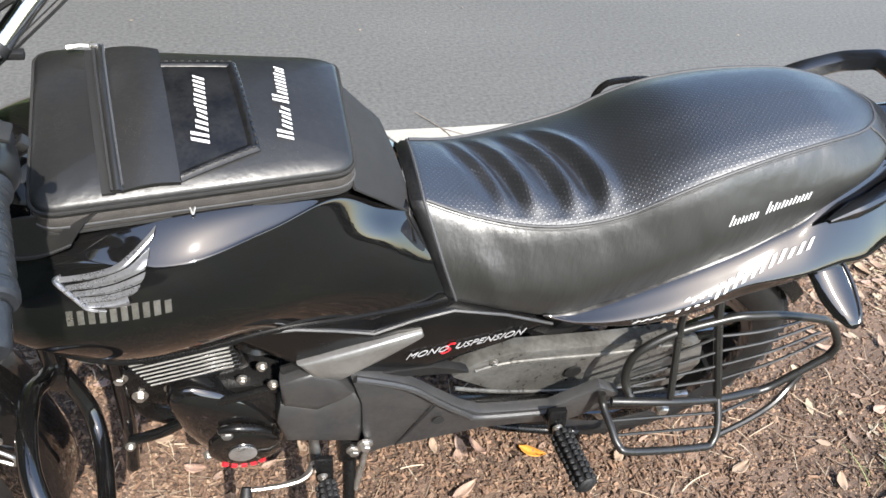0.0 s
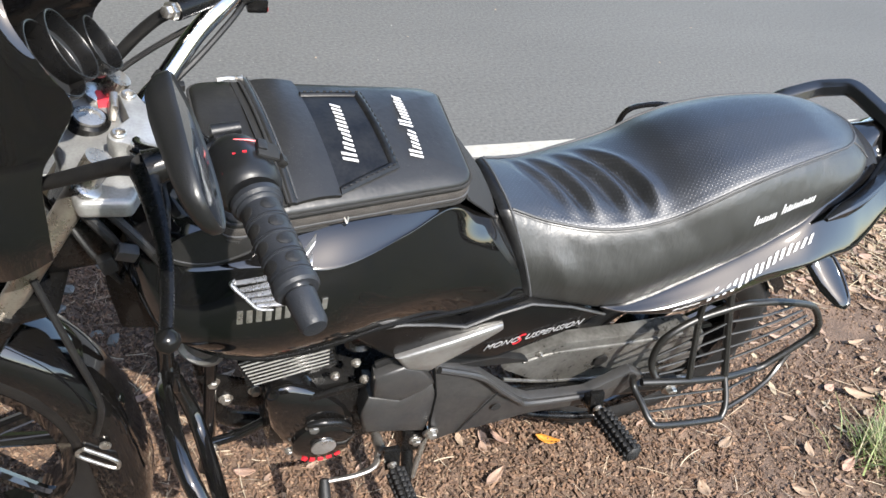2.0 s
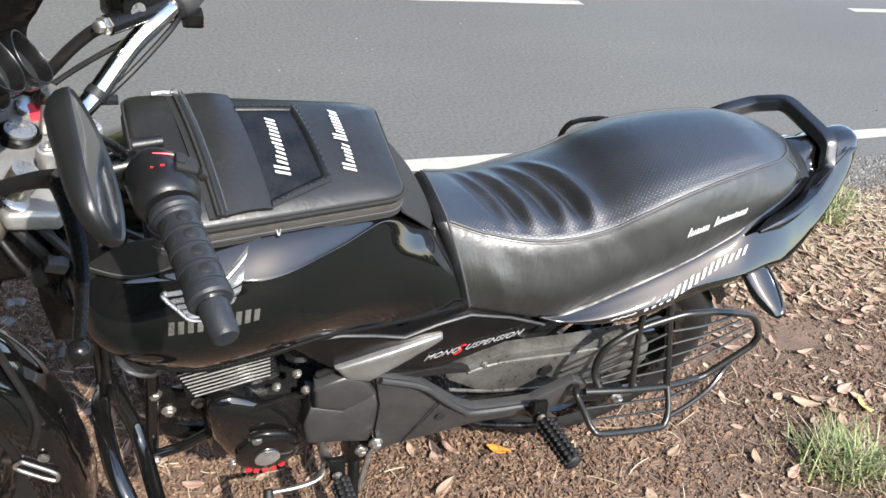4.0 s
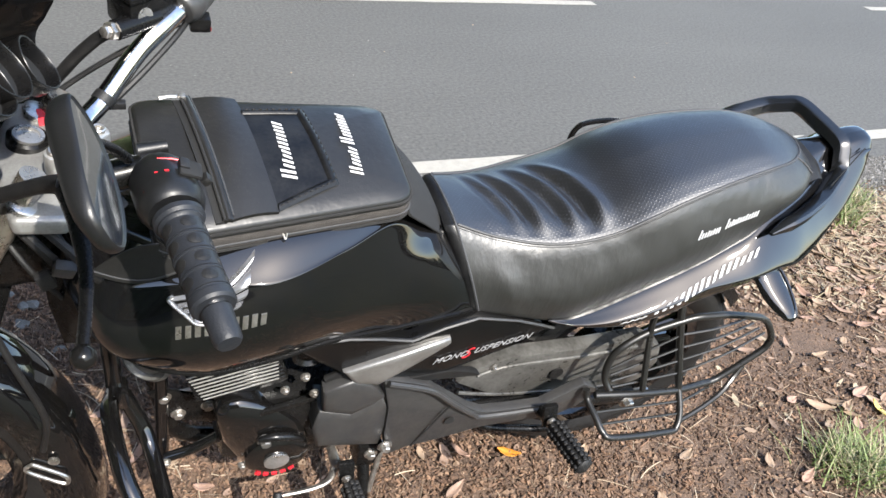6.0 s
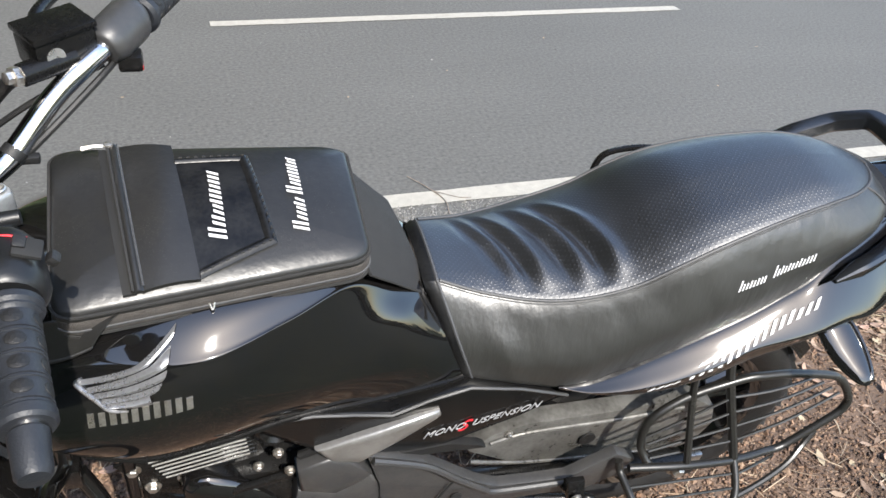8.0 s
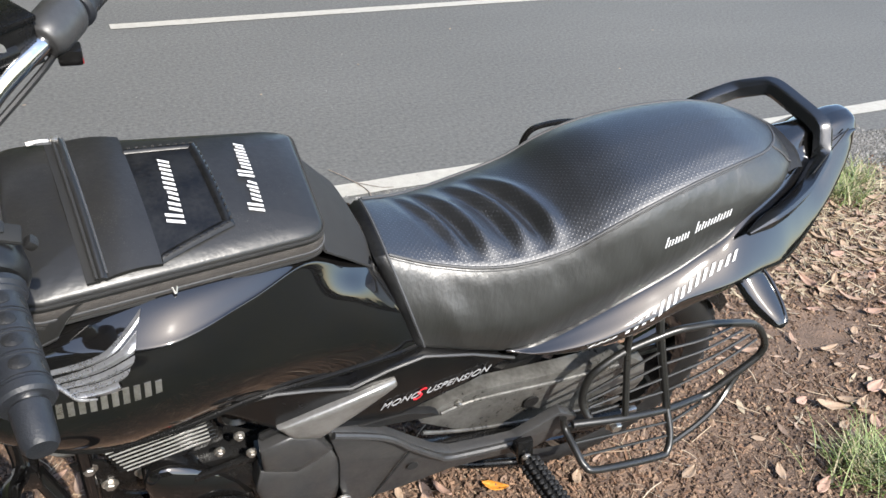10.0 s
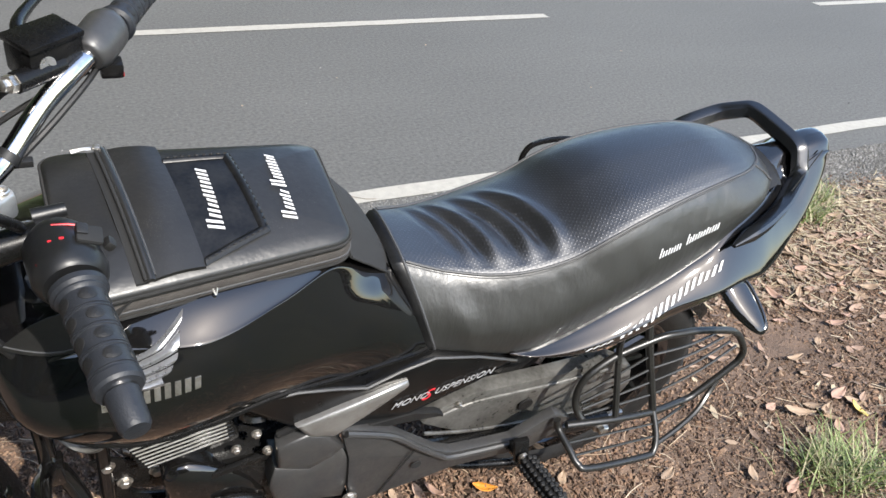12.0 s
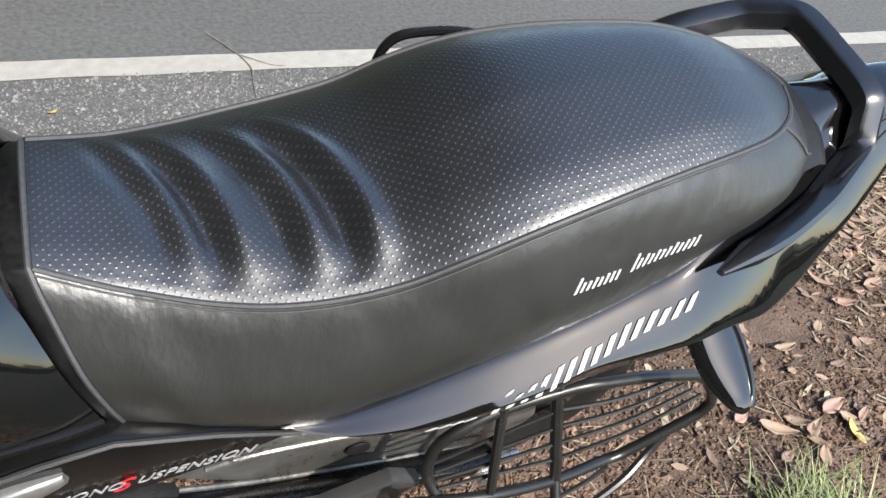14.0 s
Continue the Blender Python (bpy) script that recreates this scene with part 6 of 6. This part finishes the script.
BOX = [(0, 1, 2, 3), (7, 6, 5, 4), (0, 4, 5, 1), (1, 5, 6, 2), (2, 6, 7, 3), (3, 7, 4, 0)]
verts, faces = [], []
for x, y in scatter(62000, -1.6, 2.9, -0.75, 1.1, edge=0.06):
    if rng.random() < 0.75 * min(1.0, max(0.0, (x - 0.25 + 0.4 * noise.noise((x * 3, y * 3, 5))) / 0.5)):
        continue
    big = rng.random() < 0.12
    l, w, t = rng.uniform(0.003, 0.009) * (2.0 if big else 1), rng.uniform(0.0012, 0.0036), rng.uniform(0.0008, 0.002)
    m = Euler((rng.normal(0, 0.55), rng.normal(0, 0.55), rng.uniform(0, 6.28))).to_matrix()
    c = Vector((x, y, ground_z(x, y) + 0.002 + 0.005 * rng.random()))
    k = len(verts)
    s = rng.uniform(0.5, 1.0)
    for dx, dy, dz in ((-l, -w, -t), (l, -w * s, -t), (l * s, w, -t), (-l, w * s, -t), (-l * s, -w, t), (l, -w, t), (l * s, w * s, t), (-l, w, t)):
        verts.append(c + m @ Vector((dx, dy, dz)))
    faces += [tuple(k + i for i in f) for f in BOX]
stuff("bark_chips", verts, faces, CHIP, "reddish brown bark chips strewn over the soil", "bark chips")

OCT = [(0, 2, 4), (2, 1, 4), (1, 3, 4), (3, 0, 4), (2, 0, 5), (1, 2, 5), (3, 1, 5), (0, 3, 5)]


def clods(n, area, r0, r1, thin=True, edge=0.0, base=None):
    vs, fs = [], []
    for x, y in scatter(n, *area, thin=thin, edge=edge):
        r = rng.uniform(r0, r1) * (2.2 if rng.random() < 0.05 else 1)
        k = len(vs)
        z = (ground_z(x, y) if base is None else base) + r * 0.2
        q = rng.uniform(0.6, 1.2, 6)
        a = rng.uniform(0, 6.28)
        ca, sa = math.cos(a), math.sin(a)
        for i, (dx, dy, dz) in enumerate(((1, 0, 0), (-1, 0, 0), (0, 1, 0), (0, -1, 0), (0, 0, 0.95), (0, 0, -0.8))):
            vs.append((x + (dx * ca - dy * sa) * r * q[i], y + (dx * sa + dy * ca) * r * q[i], z + dz * r * q[i]))
        fs += [tuple(k + i for i in f) for f in OCT]
    return vs, fs


stuff("soil_clods", *clods(95000, (-1.5, 2.6, -0.62, 1.06), 0.0013, 0.0056, edge=0.05), CLOD, "small brown clods of soil", "soil")
stuff("road_gravel", *clods(30000, (-0.9, 2.9, 0.95, 1.37), 0.0018, 0.0042, thin=False, base=-0.001), GRAVEL, "loose grey grit along the broken road edge", "gravel")
stuff("road_gravel", *clods(26000, (1.7, 4.2, 0.84, 1.20), 0.0020, 0.0050, thin=False), GRAVEL, "grey gravel where the asphalt has broken away", "gravel")
stuff("road_grit", *clods(2600, (-2.5, 5.0, 1.40, 5.5), 0.0012, 0.0030, thin=False, base=0.0), GRAVEL, "loose grit on the asphalt", "gravel")


def strands(n, area, l0, l1, r, bend, lift, thin=True, edge=0.0, centre=None, spread=0.0, stand=0.0):
    """Thin bent strands: twigs that lie, or blades that stand."""
    vs, fs = [], []
    pts = scatter(n, *area, thin=thin, edge=edge) if centre is None else [(centre[0] + rng.normal(0, spread), centre[1] + rng.normal(0, spread * 0.8)) for _ in range(n)]
    for x, y in pts:
        l = rng.uniform(l0, l1)
        a = rng.uniform(0, 6.28)
        d = Vector((math.cos(a), math.sin(a), 0))
        side = Vector((-d.y, d.x, 0))
        k = len(vs)
        p = Vector((x, y, ground_z(x, y) + lift * rng.random()))
        up = stand * rng.uniform(0.7, 1.1)
        curl = rng.normal(0, bend)
        w = r * rng.uniform(0.6, 1.3)
        for i in range(5):
            f = i / 4
            ang = up * (1 - 0.55 * f)
            taper = (1 - 0.85 * f) if stand else 1 - 0.4 * abs(f - 0.5)
            for s in (-1, 1):
                vs.append(p + side * w * s * taper + (Vector((0, 0, w * 0.7)) if s > 0 and not stand else Vector()))
            p = p + (d * math.cos(ang) + Vector((0, 0, math.sin(ang))) + side * curl * f) * l / 4
        for i in range(4):
            q = k + 2 * i
            fs.append((q, q + 1, q + 3, q + 2))
    return vs, fs


stuff("dry_twigs", *strands(2600, (-1.6, 2.9, -0.75, 1.02), 0.02, 0.10, 0.0012, 0.4, 0.012), TWIG, "thin dry twigs and needles on the soil", "twigs")
for cx, cy, n, label in ((1.13, -0.28, 300, "green grass tuft with dry blades in the soil"), (1.22, -0.34, 220, "green grass tuft with dry blades in the soil"), (2.24, 0.78, 420, "green grass growing at the edge of the asphalt"), (2.42, 0.86, 200, "green grass growing at the edge of the asphalt")):
    vs, fs = strands(n, None, 0.05, 0.14, 0.0022, 0.45, 0.0, centre=(cx, cy), spread=0.048, stand=1.0)
    stuff("grass_tuft", vs, fs, GRASS, label, "grass")
stuff("straw", *strands(1300, (1.5, 3.1, 0.25, 0.95), 0.04, 0.13, 0.0014, 0.5, 0.015), STRAW, "pale dry grass stalks lying by the roadside", "straw")


def leaf_mesh(l, w, curl, fold, seed):
    """A dry leaf: a pointed blade with a midrib, cupped and curled."""
    rows = []
    for f in np.linspace(0, 1, 9):
        hw = w * math.sin(math.pi * min(1, f * 0.95 + 0.04)) ** 0.8 * (1 - 0.25 * f)
        x = (f - 0.5) * l
        z = curl * (f - 0.5) ** 2 * 4
        rows.append([Vector((x, hw * s, z + fold * abs(s) ** 1.3 + 0.003 * noise.noise((f * 5, s * 3, seed)))) for s in (-1, -0.5, 0, 0.5, 1)])
    bm = loft(rows, closed=False)
    bmesh.ops.solidify(bm, geom=bm.faces[:], thickness=0.0007)
    mesh = bpy.data.meshes.new("dry_leaf")
    bm.to_mesh(mesh)
    bm.free()
    mesh.shade_smooth()
    return mesh


LEAF_TAN = mat("tan_leaf", (0.32, 0.235, 0.16), 0.65, second=(0.22, 0.15, 0.10), scale=40, amount=0.9)
LEAF_PINK = mat("pinkish_leaf", (0.36, 0.235, 0.175), 0.65, second=(0.31, 0.195, 0.145), scale=40, amount=0.9)
LEAF_BROWN = mat("brown_leaf", (0.32, 0.22, 0.165), 0.7, second=(0.21, 0.14, 0.10), scale=40, amount=0.9)
LEAF_ORANGE = mat("orange_leaf", (0.62, 0.27, 0.035), 0.5, second=(0.40, 0.14, 0.02), scale=30, amount=0.9)
LEAF_YELLOW = mat("yellow_leaf", (0.60, 0.48, 0.14), 0.6, second=(0.42, 0.32, 0.10), scale=40, amount=0.9)
LEAF_KINDS = {}
for key, material in (("tan", LEAF_TAN), ("pinkish", LEAF_PINK), ("brown", LEAF_BROWN), ("orange", LEAF_ORANGE), ("yellow", LEAF_YELLOW)):
    for v in range(3):
        me = leaf_mesh((0.048, 0.062, 0.080)[v], (0.015, 0.016, 0.014)[v], (0.004, 0.007, 0.011)[v], (0.003, 0.005, 0.007)[v], v * 3.1)
        me.materials.append(material)
        LEAF_KINDS[key, v] = me


def leaf(x, y, key="tan", v=None, turn=None, size=1.0):
    v = int(rng.integers(0, 3)) if v is None else v
    ob = new("dry_leaf", LEAF_KINDS[key, v])
    turn = rng.uniform(0, 360) if turn is None else turn
    ob.matrix_world = pose(x, y, ground_z(x, y) + 0.006 * size + 0.003, rng.normal(0, 9), rng.normal(0, 9), turn) @ Matrix.Scale(size, 4)
    return tagged(ob, key + " dry curled leaf lying on the soil", "leaf", "dry leaves on the ground")


leaf(0.266, 0.004, "orange", 1, -25, 1.0)
leaf(1.173, -0.043, "pinkish", 0, 10, 0.95)
for x, y, key, turn in ((0.93, -0.21, "tan", 60), (1.00, -0.28, "pinkish", 20), (1.23, -0.09, "tan", -30), (1.30, -0.09, "tan", -40), (-0.62, 0.39, "pinkish", 15), (0.82, -0.31, "tan", -45), (0.57, -0.23, "tan", 70), (-0.44, 0.11, "pinkish", -20), (-0.44, 0.40, "tan", 30), (0.84, 0.14, "brown", 0), (1.29, -0.18, "pinkish", 50), (1.13, -0.28, "tan", -10), (0.09, -0.06, "brown", 30), (1.98, 0.38, "tan", 10), (1.82, 0.43, "tan", 60), (1.78, 0.19, "pinkish", 0), (1.31, -0.12, "tan", 25), (1.41, -0.15, "yellow", 80), (1.41, -0.08, "pinkish", 10), (1.43, -0.12, "tan", -40), (1.73, 0.35, "tan", 40), (1.93, 0.33, "pinkish", 20), (1.87, 0.21, "brown", 70), (-0.05, 0.26, "brown", 0), (-0.50, 0.20, "tan", 10), (-0.56, 0.24, "pinkish", 60), (0.72, -0.13, "tan", 20)):
    leaf(x, y, key, None, turn, rng.uniform(0.8, 1.15))
keys = ["tan", "tan", "pinkish", "brown", "brown", "tan", "brown"]
for x, y in scatter(130, 1.35, 2.6, 0.12, 0.90):
    leaf(x, y, keys[int(rng.integers(0, 7))], size=rng.uniform(0.6, 1.15))
for x, y in scatter(60, 1.0, 2.3, -0.45, 0.60):
    leaf(x, y, keys[int(rng.integers(0, 7))], size=rng.uniform(0.5, 1.1))
for x, y in scatter(70, -1.2, 1.05, -0.5, 0.85):
    leaf(x, y, keys[int(rng.integers(0, 7))], size=rng.uniform(0.35, 0.85))
# broken leaf litter between them
LITTER = island_mat("leaf_litter", [(0.36, 0.255, 0.185), (0.31, 0.22, 0.15), (0.26, 0.175, 0.125), (0.42, 0.34, 0.23), (0.20, 0.135, 0.095), (0.37, 0.27, 0.20)], 0.7)
verts, faces = [], []
for x, y in scatter(2000, 1.25, 3.5, 0.05, 0.92) + scatter(220, 0.9, 2.3, -0.45, 0.6):
    l, w, h = rng.uniform(0.008, 0.028), rng.uniform(0.003, 0.009), rng.uniform(0.0, 0.004)
    m = Euler((rng.normal(0, 0.2), rng.normal(0, 0.2), rng.uniform(0, 6.28))).to_matrix()
    c = Vector((x, y, ground_z(x, y) + 0.003 + 0.006 * rng.random()))
    k = len(verts)
    for dx, dy, dz in ((-l, 0, h), (-0.3 * l, -w, 0.5 * h), (0.5 * l, -0.8 * w, 0.3 * h), (l, 0.1 * w, h), (0.4 * l, 0.9 * w, 0.5 * h), (-0.4 * l, w, 0.4 * h), (0, 0, 0)):
        verts.append(c + m @ Vector((dx, dy, dz)))
    faces += [(k + i, k + (i + 1) % 6, k + 6) for i in range(6)]
stuff("leaf_litter", verts, faces, LITTER, "pale brown broken leaves covering the soil", "leaf litter")
leaf(-0.04, 1.21, "yellow", 0, 40, 0.6)
for x, y in ((0.9, 2.6), (0.35, 2.35), (2.2, 2.2), (-0.6, 2.5), (1.6, 3.0), (2.8, 2.7), (0.1, 4.0)):
    leaf(x, y, "tan", 0, None, 0.35)

# a forked twig across the edge line
tw = thing("fallen_twig", pose(0, 0, 0.006), "thin forked twig lying across the white line", "twig")
TWIG_BARK = mat("twig_bark", (0.22, 0.18, 0.145), 0.85, second=(0.13, 0.10, 0.08), scale=60)
part("stem", tube([(0.40, 1.57, 0.004), (0.44, 1.50, 0.002), (0.475, 1.42, 0.001), (0.485, 1.36, 0.002), (0.475, 1.30, 0.0), (0.465, 1.23, 0.001)], [0.0016, 0.0018, 0.0018, 0.0016, 0.0014, 0.001], 6, smooth=24), TWIG_BARK, tw)
part("side_shoot", tube([(0.465, 1.445, 0.002), (0.50, 1.415, 0.003), (0.545, 1.385, 0.001), (0.585, 1.375, 0.001)], [0.0014, 0.0012, 0.001, 0.0008], 6, smooth=16), TWIG_BARK, tw)

# grey rubble by the road edge ahead of the wheel
STONE = mat("rubble_stone", (0.17, 0.165, 0.155), 0.85, second=(0.10, 0.097, 0.09), scale=25, bump=0.6, bump_scale=80)
for k in range(18):
    x, y = rng.uniform(-1.15, -0.45), rng.uniform(0.62, 0.95)
    bm = bmesh.new()
    bmesh.ops.create_icosphere(bm, subdivisions=2, radius=1.0)
    sx, sy, sz = rng.uniform(0.012, 0.028), rng.uniform(0.010, 0.022), rng.uniform(0.006, 0.013)
    for v in bm.verts:
        q = 1 + 0.35 * noise.noise(v.co * 1.4 + Vector((k * 7, 0, 0)))
        v.co = Vector((max(-0.8, min(0.8, v.co.x)) * sx * q, max(-0.75, min(0.75, v.co.y)) * sy * q, v.co.z * sz * q))
    ob = part("stone", bm, STONE, None, angle=25)
    ob.matrix_world = pose(x, y, ground_z(x, y) + sz * 0.4, 0, 0, rng.uniform(0, 360))
    tagged(ob, "grey broken stone lying by the road edge", "stone", "stones by the road")
